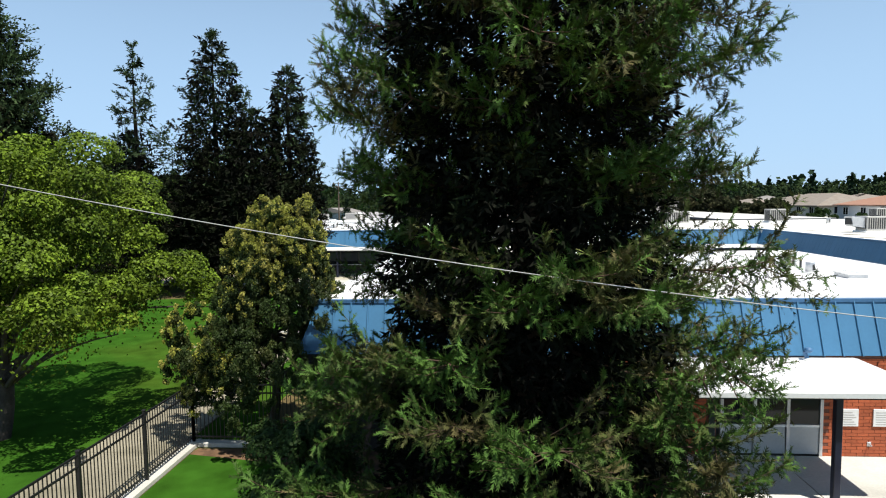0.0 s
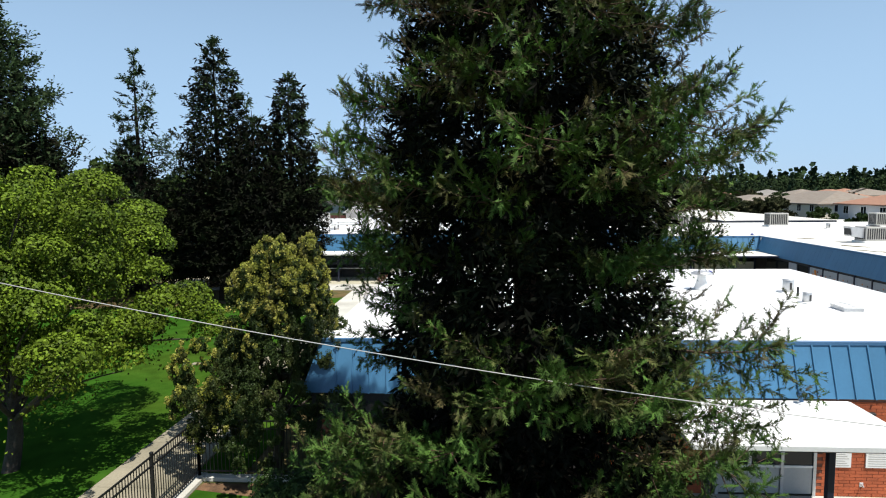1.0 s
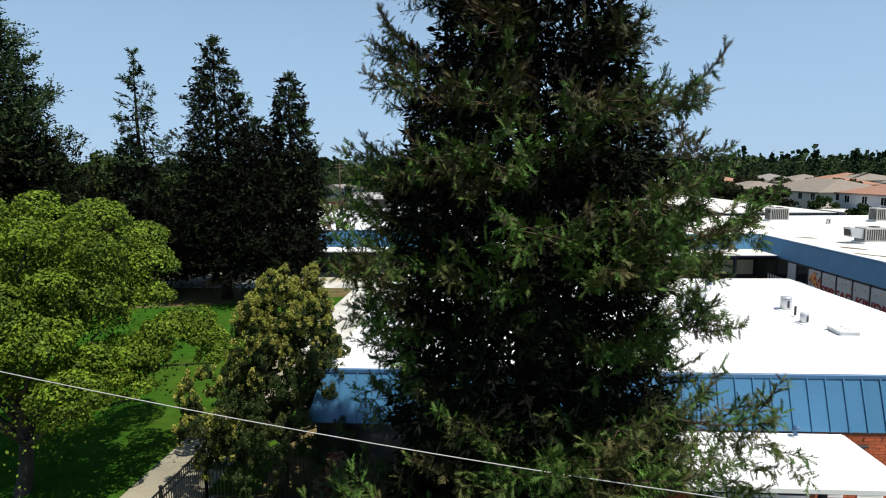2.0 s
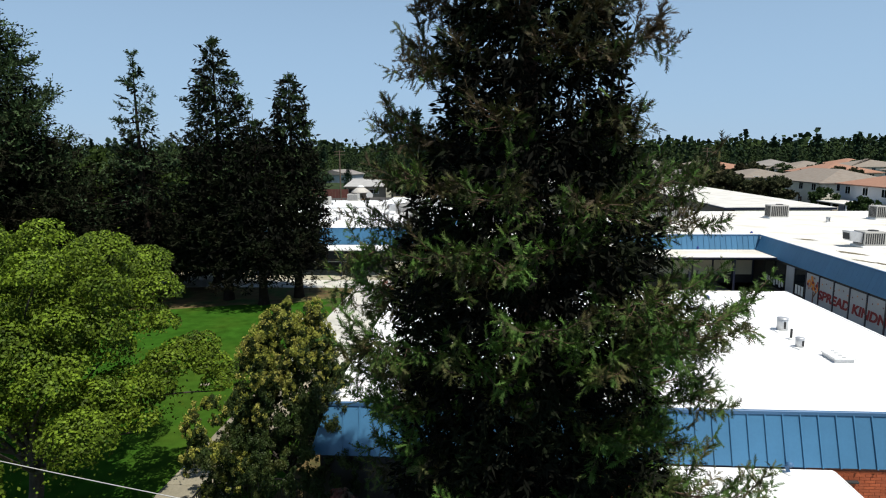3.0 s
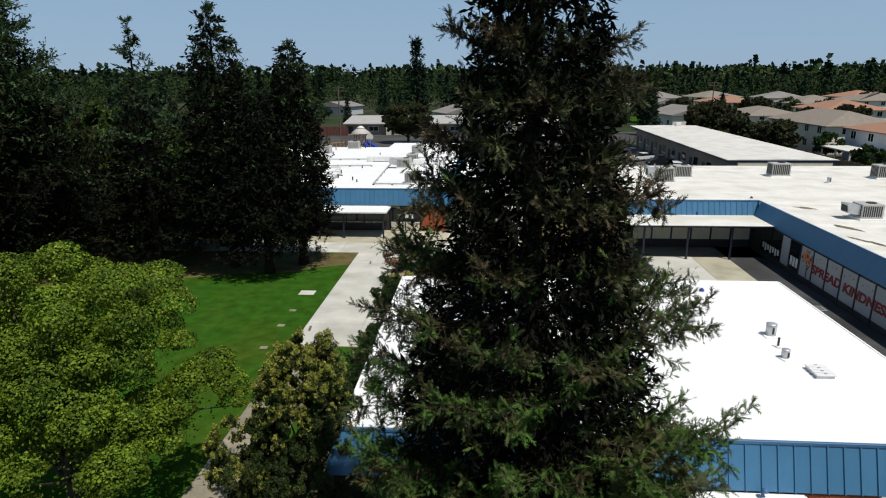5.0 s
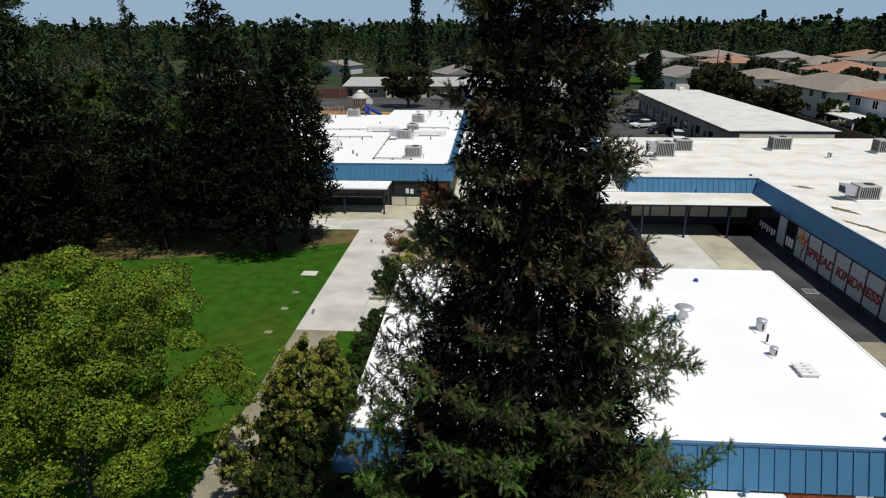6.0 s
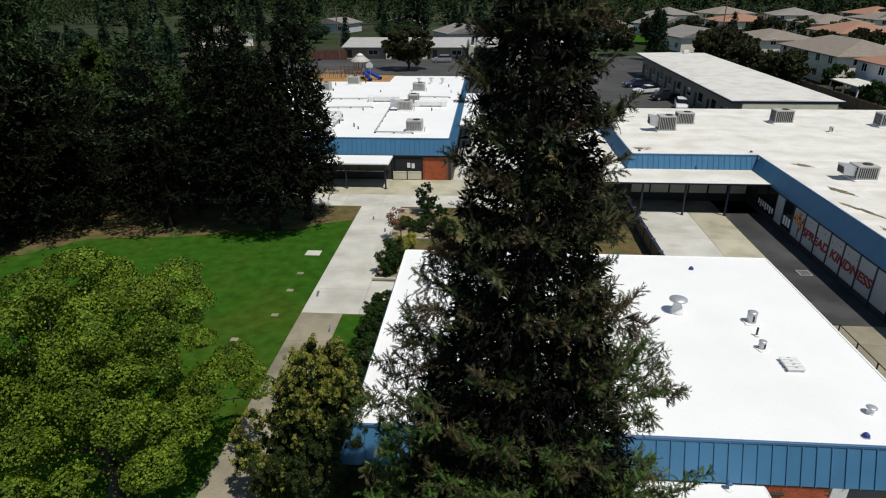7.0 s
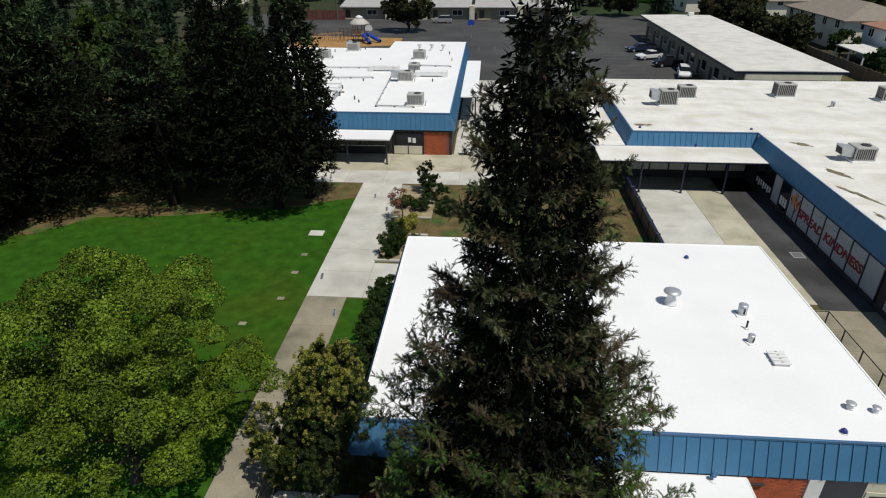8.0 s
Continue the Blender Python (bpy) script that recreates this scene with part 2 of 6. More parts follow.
# ---- mesh helpers ----
def part(name, bm, material, parent=None, label=""):
    me = bpy.data.meshes.new(name)
    bm.to_mesh(me)
    bm.free()
    me.materials.append(material)
    ob = new(name, me)
    ob.parent = parent
    if label:
        ob["label"] = label
    return ob


def piece(name, me, parent, x, y, z, rz=0.0, scale=(1, 1, 1)):
    ob = new(name, me)
    ob.parent = parent
    ob.location, ob.rotation_euler, ob.scale = (x, y, z), (0, 0, rz), scale
    return ob


def thing(name, x, y, z, rz, label, category, group="", kind=""):
    ob = new(name)
    ob.matrix_basis = pose(x, y, z, 0, 0, rz)
    return tagged(ob, label, category, group, kind)


def box(x0, x1, y0, y1, z0, z1, bevel=0.0, bm=None):
    own = bm is None
    bm = bmesh.new() if own else bm
    made = bmesh.ops.create_cube(bm, size=1.0)["verts"]
    bmesh.ops.scale(bm, vec=(x1 - x0, y1 - y0, z1 - z0), verts=made)
    bmesh.ops.translate(bm, vec=((x0 + x1) / 2, (y0 + y1) / 2, (z0 + z1) / 2), verts=made)
    if bevel:
        edges = list({e for v in made for e in v.link_edges})
        bmesh.ops.bevel(bm, geom=edges, offset=bevel, segments=1, affect="EDGES")
    return bm


def prism(points, z0, z1):
    """Upright prism over a plan polygon; z1 may be a list with one height per corner."""
    bm = bmesh.new()
    tops = z1 if isinstance(z1, (list, tuple)) else [z1] * len(points)
    low = [bm.verts.new((x, y, z0)) for x, y in points]
    top = [bm.verts.new((x, y, h)) for (x, y), h in zip(points, tops)]
    n = len(points)
    bm.faces.new(top), bm.faces.new(low[::-1])
    for i in range(n):
        bm.faces.new((low[i], low[(i + 1) % n], top[(i + 1) % n], top[i]))
    bmesh.ops.recalc_face_normals(bm, faces=bm.faces)
    return bm


def solid(corners, faces):
    bm = bmesh.new()
    vs = [bm.verts.new(c) for c in corners]
    for f in faces:
        bm.faces.new([vs[i] for i in f])
    bmesh.ops.recalc_face_normals(bm, faces=bm.faces)
    return bm


def rod(a, b, r, sides=8, bm=None, r2=None):
    bm = bmesh.new() if bm is None else bm
    a, b = Vector(a), Vector(b)
    made = bmesh.ops.create_cone(bm, cap_ends=True, segments=sides, radius1=r, radius2=r if r2 is None else r2, depth=(b - a).length)["verts"]
    turn = (b - a).to_track_quat("Z", "Y").to_matrix().to_4x4()
    bmesh.ops.transform(bm, matrix=Matrix.Translation((a + b) / 2) @ turn, verts=made)
    return bm


def turned(profile, sides=16):
    """Surface of revolution about z from (radius, height) pairs."""
    bm = bmesh.new()
    rings = []
    for r, z in profile:
        rings.append([bm.verts.new((max(r, 1e-4) * math.cos(2 * math.pi * k / sides), max(r, 1e-4) * math.sin(2 * math.pi * k / sides), z)) for k in range(sides)])
    for a, b in zip(rings, rings[1:]):
        for k in range(sides):
            bm.faces.new((a[k], a[(k + 1) % sides], b[(k + 1) % sides], b[k]))
    bm.faces.new(rings[0][::-1]), bm.faces.new(rings[-1])
    for f in bm.faces:
        f.smooth = True
    return bm


def array_mesh(name, verts, quads, material, parent=None, label="", smooth=False):
    me = bpy.data.meshes.new(name)
    nv, nf = len(verts), len(quads)
    me.vertices.add(nv)
    me.vertices.foreach_set("co", np.asarray(verts, np.float32).ravel())
    k = quads.shape[1]
    me.loops.add(nf * k)
    me.loops.foreach_set("vertex_index", np.asarray(quads, np.int32).ravel())
    me.polygons.add(nf)
    me.polygons.foreach_set("loop_start", np.arange(0, nf * k, k, dtype=np.int32))
    me.polygons.foreach_set("use_smooth", np.full(nf, smooth))
    me.update(calc_edges=True)
    me.materials.append(material)
    ob = new(name, me)
    ob.parent = parent
    if label:
        ob["label"] = label
    return ob


# ---- plants ----
def unit(v):
    return v / np.maximum(np.linalg.norm(v, axis=-1, keepdims=True), 1e-6)


def blades(rng, centres, along, n, length, width, spread, droop, reach):
    """n narrow leaf blades for each twig: centres, directions -> verts, quads."""
    k = len(centres)
    c = np.repeat(centres, n, 0) + np.repeat(along, n, 0) * rng.uniform(-0.1, 1.0, (k * n, 1)) * reach
    side = unit(rng.normal(size=(k * n, 3)))
    d = unit(np.repeat(along, n, 0) * 0.8 + side * spread + np.array([0, 0, -droop]))
    w = unit(np.cross(d, unit(rng.normal(size=(k * n, 3)))))
    s = length * rng.uniform(0.6, 1.25, (k * n, 1))
    ww = width * rng.uniform(0.7, 1.3, (k * n, 1))
    v = np.stack([c, c + d * s * 0.45 + w * ww * 0.5, c + d * s, c + d * s * 0.45 - w * ww * 0.5], 1).reshape(-1, 3)
    return v, np.arange(k * n * 4).reshape(-1, 4)


def tubes(paths, sides=5):
    """paths: list of (points (m,3), radii (m,)) -> verts, quads."""
    vs, qs, base = [], [], 0
    ang = np.linspace(0, 2 * np.pi, sides, endpoint=False)
    for p, r in paths:
        p, r = np.asarray(p, float), np.asarray(r, float)
        t = unit(np.gradient(p, axis=0))
        ref = np.where(np.abs(t[:, 2:3]) > 0.9, [[1.0, 0, 0]], [[0, 0, 1.0]])
        u = unit(np.cross(t, ref))
        w = np.cross(t, u)
        ring = p[:, None] + r[:, None, None] * (np.cos(ang)[None, :, None] * u[:, None] + np.sin(ang)[None, :, None] * w[:, None])
        m = len(p)
        vs.append(ring.reshape(-1, 3))
        i = np.arange(m - 1)[:, None] * sides + np.arange(sides)[None]
        j = np.arange(m - 1)[:, None] * sides + (np.arange(sides) + 1)[None] % sides
        qs.append((np.stack([i, j, j + sides, i + sides], -1).reshape(-1, 4)) + base)
        base += m * sides
    return np.concatenate(vs), np.concatenate(qs)


def fronds(rng, base, along, up, length, half, pairs, bend=0.12, sweep=1.9):
    """Feathered sprays: a spine with swept leaflets on both sides, one connected mesh piece a spray."""
    n = len(base)
    s = length * rng.uniform(0.65, 1.25, (n, 1))
    side = unit(np.cross(along, up) + rng.normal(size=(n, 3)) * 0.05)
    nrm = np.cross(side, along)
    t = np.linspace(0, 1, pairs + 1)
    spine = base[:, None] + (along * s)[:, None] * t[None, :, None] - (nrm * s)[:, None] * (bend * t ** 2)[None, :, None]
    tm = (np.arange(pairs) + sweep) / pairs
    mid = base[:, None] + (along * s)[:, None] * tm[None, :, None] - (nrm * s)[:, None] * (bend * tm ** 2)[None, :, None]
    w = half * (0.45 + 1.5 * t[:-1] * (1 - t[:-1])) * np.where(t[:-1] > 0.8, 0.7, 1.0)
    jit = rng.uniform(0.6, 1.25, (n, pairs, 2, 1))
    lift = (nrm * half)[:, None] * rng.uniform(-0.35, 0.35, (n, pairs, 1))
    left = mid + side[:, None] * w[None, :, None] * jit[:, :, 0] + lift
    right = mid - side[:, None] * w[None, :, None] * jit[:, :, 1] - lift
    v = np.concatenate([spine, left, right], 1)
    k = pairs + 1
    i = np.arange(pairs)
    tri = np.concatenate([np.stack([i, i + 1, k + i], 1), np.stack([i + 1, i, k + pairs + i], 1)])
    m = v.shape[1]
    return v.reshape(-1, 3), (tri[None] + (np.arange(n) * m)[:, None, None]).reshape(-1, 3)


def mesh_subset(v, q, keep, per):
    """The sprays for which keep holds; per: vertices of one spray."""
    v = v.reshape(len(keep), per, 3)[keep].reshape(-1, 3)
    q0 = q.reshape(len(keep), -1, 3)[0]
    return v, (q0[None] + (np.arange(int(keep.sum())) * per)[:, None, None]).reshape(-1, 3)


def spray_tree(name, label, x, y, reach, seed, low=0.8, layer=0.62, jitter=0.5, per_layer=5.0, step=0.05, frond=0.26, half=0.075, pairs=7, start=0.34, twigs=3.4,
               hang=0.22, sweep=1.45, tuft=0.42, rise=(-0.12, 0.42), trunk_r=0.36, fill=5000, fill_size=0.19, fill_w=0.3, fill_r=0.5, needles="needle", upper="", upper_z=(8.5, 13.5),
               inner="needle_shade", bark="bark", wood_sides=3, ragged=0.24, pack=0.6, thin=99.0, depth=0.0, group=""):
    """Conifer built of boughs: each carries a pad of feathered sprays on its outer part, dark twigs fill the inside.
    reach: (height, limb length to -x, limb length to +x) rows."""
    rng = np.random.default_rng(seed)
    tree = thing(name, x, y, 0, 0, label, "tree", group)
    rz, r_neg, r_pos = np.array(reach).T
    height = rz[-1]
    zs = np.linspace(-0.1, height, 16)
    v, q = tubes([(np.stack([0.05 * np.sin(zs * 0.3), 0.05 * np.cos(zs * 0.23), zs], 1), np.maximum(trunk_r * (1 - zs / height) ** 0.9, 0.02) * np.where(zs < 0.3, 1.3, 1))], 9)
    array_mesh("trunk", v, q, M[bark], tree, smooth=True)
    wood, fc, fd = [], [], []
    s = np.linspace(0, 1, 9)

    def reach_at(z, az):
        w = 0.5 + 0.5 * math.cos(az)
        w = w * w * (3 - 2 * w)
        square = 1 + 0.15 * math.exp(-((abs(math.cos(az)) - 0.8) / 0.16) ** 2) + 0.16 * math.sin(az) * depth * min(1.0, max(-1.0, (z - 4.2) / 2.0))
        return (float(np.interp(z, rz, r_neg)) * (1 - w) + float(np.interp(z, rz, r_pos)) * w) * square

    def clothe(P, u0):
        t = np.concatenate([[0], np.cumsum(np.linalg.norm(np.diff(P, axis=0), axis=1))])
        n = max(3, int(t[-1] * (1 - u0) / step))
        u = t[-1] * (u0 + (1 - u0) * (np.arange(n) + rng.uniform(0, 1, n)) / n)
        c = np.stack([np.interp(u, t, P[:, i]) for i in range(3)], 1)
        tan = unit(np.stack([np.interp(np.minimum(u + 0.1, t[-1]), t, P[:, i]) - np.interp(u - 0.1, t, P[:, i]) for i in range(3)], 1))
        lat = unit(np.cross(tan, [0, 0, 1.0])) * np.where(rng.uniform(size=n) < 0.5, 1.0, -1.0)[:, None]
        drop = np.where(rng.uniform(size=n) < hang, -0.75, 0.3) + rng.normal(size=n) * 0.4
        fc.append(c)
        fd.append(unit(tan * rng.uniform(0.3, 0.9, (n, 1)) + lat * rng.uniform(0.0, 0.8, (n, 1)) + rng.normal(size=(n, 3)) * 0.35 + np.stack([0 * drop, 0 * drop, drop], 1)))

    z, turn = low, rng.uniform(0, 6.28)
    while z < height - 0.15:
        f = 1 - z / height
        for b_i in range(max(3, int(round(per_layer * (0.62 + 0.5 * f))))):
            turn += 2.399 + rng.normal() * 0.22
            hz = z + rng.uniform(-1, 1) * jitter * layer
            up = rise[0] + (rise[1] - rise[0]) * (1 - f) ** 1.1 + rng.normal() * 0.05
            full = reach_at(hz, turn)
            full = reach_at(min(height, hz + up * full), turn)
            L = max(0.18, full * (1.02 - ragged * rng.uniform() ** 1.5) * (0.7 if b_i % 4 == 3 else 1.0) * 0.92) - frond * 0.55
            L = max(L, 0.12)
            sag = 0.28 * f + 0.04
            hgt = L * (up * s - sag * s * (1 - s) + 0.10 * (s ** 4 - s))
            a = turn + rng.normal() * 0.1 * s
            P = np.stack([L * s * np.cos(a), L * s * np.sin(a), hz + hgt], 1)
            step_ = 1 if wood_sides else 4
            wood.append((P[::step_], (np.maximum(0.045 * (L / 3.0) ** 0.7 * (1 - s * 0.85), 0.006) * trunk_r / 0.36)[::step_]))
            clothe(P, start)
            tip = P[-1]
            tan = unit(P[-1] - P[-3])
            k = 12
            fc.append(tip[None] - tan * rng.uniform(0, 1.2 * frond, (k, 1))), fd.append(unit(tan + rng.normal(size=(k, 3)) * 0.5 + np.array([0, 0, 0.25])))
            k = int(3 + twigs * L)
            for j in range(k):
                u = start + (0.97 - start) * ((j + rng.uniform()) / k) ** pack
                b = np.array([np.interp(u, s, P[:, i]) for i in range(3)])
                tan = unit(np.array([math.cos(turn), math.sin(turn), (hgt[-1] - hgt[4]) / L]))
                lat = unit(np.cross(tan, [0, 0, 1.0])) * (1 if j % 2 else -1)
                bl = (0.22 + 0.16 * (1 - u)) * L * rng.uniform(0.7, 1.15) + frond * 0.5
                e = b + bl * unit(tan * 0.6 + lat * rng.uniform(0.5, 1.0) + np.array([0, 0, rng.normal() * 0.36]))
                ss = s[::2]
                Q = b + np.outer(ss, e - b) + np.outer(-0.12 * bl * ss * (1 - ss) * 2 + 0.14 * bl * ss ** 3, [0, 0, 1.0])
                if wood_sides and bl > 0.25:
                    wood.append((Q[::2], np.maximum(0.012 * (1 - ss[::2]), 0.004) * trunk_r / 0.36))
                clothe(Q, tuft)
        z += layer * rng.uniform(0.75, 1.25)
    v, q = tubes(wood, max(3, wood_sides))
    tagged(array_mesh("branch_wood", v, q, M[bark], tree, smooth=True), kind="stuff")
    fc, fd = np.concatenate(fc), np.concatenate(fd)
    keep = (fc[:, 1] < thin) | (rng.uniform(size=len(fc)) < 0.45)
    fc, fd = fc[keep], fd[keep]
    fu = unit(np.array([0, 0, 1.0]) + rng.normal(size=fc.shape) * 0.45)
    v, q = fronds(rng, fc, fd, fu, frond, half, pairs, 0.12, sweep)
    per = 3 * pairs + 1
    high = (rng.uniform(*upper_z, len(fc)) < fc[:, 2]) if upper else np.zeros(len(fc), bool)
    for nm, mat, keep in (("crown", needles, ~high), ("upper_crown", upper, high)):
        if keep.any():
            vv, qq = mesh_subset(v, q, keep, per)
            array_mesh(nm, vv, qq, M[mat], tree, "upper foliage in a second tone" if nm == "upper_crown" else "")
    # near-black twigs fill the crown, standing in for its inner shade
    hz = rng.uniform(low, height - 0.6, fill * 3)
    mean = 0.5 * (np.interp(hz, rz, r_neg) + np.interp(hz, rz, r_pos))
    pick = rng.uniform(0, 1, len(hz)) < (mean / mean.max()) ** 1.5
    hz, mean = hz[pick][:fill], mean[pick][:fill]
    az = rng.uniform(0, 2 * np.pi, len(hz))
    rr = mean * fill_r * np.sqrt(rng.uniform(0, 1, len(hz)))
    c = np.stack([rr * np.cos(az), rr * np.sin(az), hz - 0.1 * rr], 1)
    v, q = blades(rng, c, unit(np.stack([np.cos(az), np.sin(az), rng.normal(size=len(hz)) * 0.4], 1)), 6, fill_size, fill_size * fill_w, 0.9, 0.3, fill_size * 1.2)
    array_mesh("inner_foliage", v, q, M[inner], tree, "dark inner foliage standing in for crown shade")
    return tree


def cone_reach(height, radius, power=0.85, low=1.0, cap=99.0, lean=0.0):
    """Rows for spray_tree: a cone with a rounded skirt. lean: how much further it reaches to +x."""
    rows = []
    for k in range(15):
        z = height * k / 14
        r = min(cap, radius * (1 - z / height) ** power) * (0.72 + 0.28 * min(1.0, z / (0.16 * height)))
        r = max(r, 0.12) * (1 + 0.05 * math.sin(k * 2.3 + height))
        rows.append((z, r * (1 - lean), r * (1 + lean)))
    return rows


def dome_tree(name, label, x, y, trunk_h, lobes, seed, leaf=0.08, cover=1.6, leaves="leaf_oak", trunk_r=0.2, bark="oak_bark", flat=0.78, limbs=24, group=""):
    """Broadleaf tree: limbs carry separate rounded domes of leaves, bare beneath, with dark gaps between them."""
    rng = np.random.default_rng(seed)
    tree = thing(name, x, y, 0, 0, label, "tree", group)
    lobes = np.asarray(lobes, float)
    s = np.linspace(0, 1, 7)
    tp = np.outer(s, [0.15, 0.1, trunk_h]) + np.stack([0.12 * np.sin(s * 4), 0.1 * np.sin(s * 3), -0.1 * (1 - s)], 1)
    v, q = tubes([(tp, trunk_r * (1.25 - 0.55 * s))], 10)
    array_mesh("trunk", v, q, M[bark], tree, smooth=True)
    paths = []
    for c in lobes[rng.permutation(len(lobes))[:limbs]]:
        a = tp[3 + int(rng.integers(0, 4))]
        e = c[:3] - np.array([0, 0, 0.25])
        mid = (a + e) / 2 + rng.normal(size=3) * 0.3 + np.array([0, 0, 0.4])
        pp = np.outer((1 - s) ** 2, a) + np.outer(2 * s * (1 - s), mid) + np.outer(s ** 2, e)
        paths.append((pp, np.maximum(trunk_r * 0.45 * (1 - 0.88 * s), 0.015)))
    v, q = tubes(paths, 6)
    tagged(array_mesh("branch_wood", v, q, M[bark], tree, smooth=True), kind="stuff")
    cs, ds = [], []
    for cx, cy, cz, r in lobes:
        n = int(cover * 2 * math.pi * r * r / (0.75 * leaf * leaf))
        d = rng.normal(size=(n, 3))
        d[:, 2] = np.abs(d[:, 2]) * 1.1 - 0.2
        d = unit(d)
        bumps = unit(rng.normal(size=(int(26 * r), 3)) + np.array([0, 0, 0.5]))
        near = np.max(d @ bumps.T, 1)
        rad = r * (0.68 + 0.36 * np.clip((near - 0.80) / 0.18, 0, 1)) * (1.03 - 0.2 * rng.uniform(0, 1, n) ** 2)
        rim = np.array([1, 1, flat])
        cs.append(np.array([cx, cy, cz]) + d * rad[:, None] * rim)
        ds.append(d)
        # a few loose leaves in the shade behind the dome
        k = n // 9
        cs.append(np.array([cx * 0.72, cy * 0.72, cz - 0.5]) + rng.normal(size=(k, 3)) * r * 0.6)
        ds.append(unit(rng.normal(size=(k, 3))))
    c, d = np.concatenate(cs), np.concatenate(ds)
    n = len(c)
    nrm = unit(d + rng.normal(size=(n, 3)) * 0.6 + np.array([0, 0, 0.2]))
    a = unit(np.cross(nrm, rng.normal(size=(n, 3))))
    b = np.cross(nrm, a)
    sz = leaf * rng.uniform(0.6, 1.3, (n, 1))
    v = np.stack([c - a * sz * 0.6, c + b * sz * 0.45, c + a * sz * 0.7, c - b * sz * 0.45], 1).reshape(-1, 3)
    array_mesh("crown", v, np.arange(n * 4).reshape(-1, 4), M[leaves], tree)
    return tree


def broadleaf(name, label, x, y, trunk_h, lobes, seed, leaf=0.13, per_lobe=420, leaves="leaf_oak", trunk_r=0.22, bark="oak_bark", flat=0.8, group="", kind_of="tree", upright=0.0, tufty=0, tips="", limbs=26):
    """Broadleaf crown: limbs run from the trunk to rounded clumps; leaves sit in the clumps' outer shell."""
    rng = np.random.default_rng(seed)
    tree = thing(name, x, y, 0, 0, label, kind_of, group)
    lobes = np.asarray(lobes, float)
    paths = []
    s = np.linspace(0, 1, 7)
    top = np.array([0.15, 0.1, trunk_h])
    if trunk_r > 0:
        tp = np.outer(s, top) + np.stack([0.12 * np.sin(s * 4), 0.1 * np.sin(s * 3), -0.1 * (1 - s)], 1)
        paths.append((tp, trunk_r * (1.25 - 0.55 * s)))
        for c in lobes[:: max(1, len(lobes) // limbs)]:
            a = tp[3 + int(rng.integers(0, 4))]
            e = c[:3]
            mid = (a + e) / 2 + rng.normal(size=3) * 0.2 + np.array([0, 0, 0.15])
            pp = np.outer((1 - s) ** 2, a) + np.outer(2 * s * (1 - s), mid) + np.outer(s ** 2, e)
            paths.append((pp, np.maximum(trunk_r * 0.42 * (1 - 0.9 * s), 0.012)))
        v, q = tubes(paths, 7)
        array_mesh("trunk", v, q, M[bark], tree, smooth=True)
    centre = lobes[:, :3].mean(0)
    cs, ds, es = [], [], []
    for cx, cy, cz, r in lobes:
        n = int(per_lobe * (r / max(lobes[:, 3].mean(), 0.1)) ** 1.6)
        out = np.array([0, 0, 0.55]) + 0.5 * unit(np.array([cx, cy, cz]) - centre)
        if tufty:
            # a clump is a cauliflower of small tufts, with a leafy core behind them
            td = unit(rng.normal(size=(tufty, 3)) + out)
            pick = rng.integers(0, tufty, n)
            d = unit(td[pick] * 0.6 + unit(rng.normal(size=(n, 3))))
            c = td[pick] * r * rng.uniform(0.55, 1.0, tufty)[pick, None] + d * r * 0.34 * rng.uniform(0, 1, (n, 1)) ** 0.4
            core = rng.uniform(0, 1, n) < 0.14
            c[core] *= 0.33
            e = (np.sum(c * td[pick], 1) > 0.86 * r) & ~core
        else:
            d = unit(rng.normal(size=(n, 3)) + out)
            c = d * r * (1 - 0.45 * rng.uniform(0, 1, (n, 1)) ** 2) * (1 + 0.18 * np.sin(d[:, :1] * 7 + cx * 3) * np.cos(d[:, 1:2] * 6 + cz * 2))
            core, e = np.zeros(n, bool), np.zeros(n, bool)
        cs.append(np.array([cx, cy, cz]) + c * np.array([1, 1, flat]))
        ds.append(np.where(core[:, None], d * 2.6, d))
        es.append(e)
    c, d, e = np.concatenate(cs), np.concatenate(ds), np.concatenate(es)
    n = len(c)
    grow = np.linalg.norm(d, axis=1, keepdims=True)
    d = unit(d)
    if tufty:
        nrm = unit((d + rng.normal(size=(n, 3)) * 0.7) * np.array([1, 1, 0.7]))
    else:
        nrm = unit(d * 1.5 + rng.normal(size=(n, 3)) * 0.5 + np.array([0, 0, 0.3]))
    a = unit(np.cross(nrm, rng.normal(size=(n, 3))) + np.array([0, 0, upright]))
    b = unit(np.cross(nrm, a))
    sz = leaf * rng.uniform(0.6, 1.35, (n, 1)) * grow
    if tufty:
        v = np.stack([c + b * sz * 0.55, c + a * sz * 0.95, c - b * sz * 0.55], 1)
    else:
        v = np.stack([c - a * sz * 0.6, c + b * sz * 0.42, c + a * sz * 0.7, c - b * sz * 0.42], 1)
    for nm, mat, keep in (("crown", leaves, ~e | (not tips)), ("young_leaves", tips, e)):
        if mat and keep.any():
            k = 3 if tufty else 4
            vv = v[keep][:, :k].reshape(-1, 3)
            array_mesh(nm, vv, np.arange(len(vv)).reshape(-1, k), M[mat], tree)
    return tree


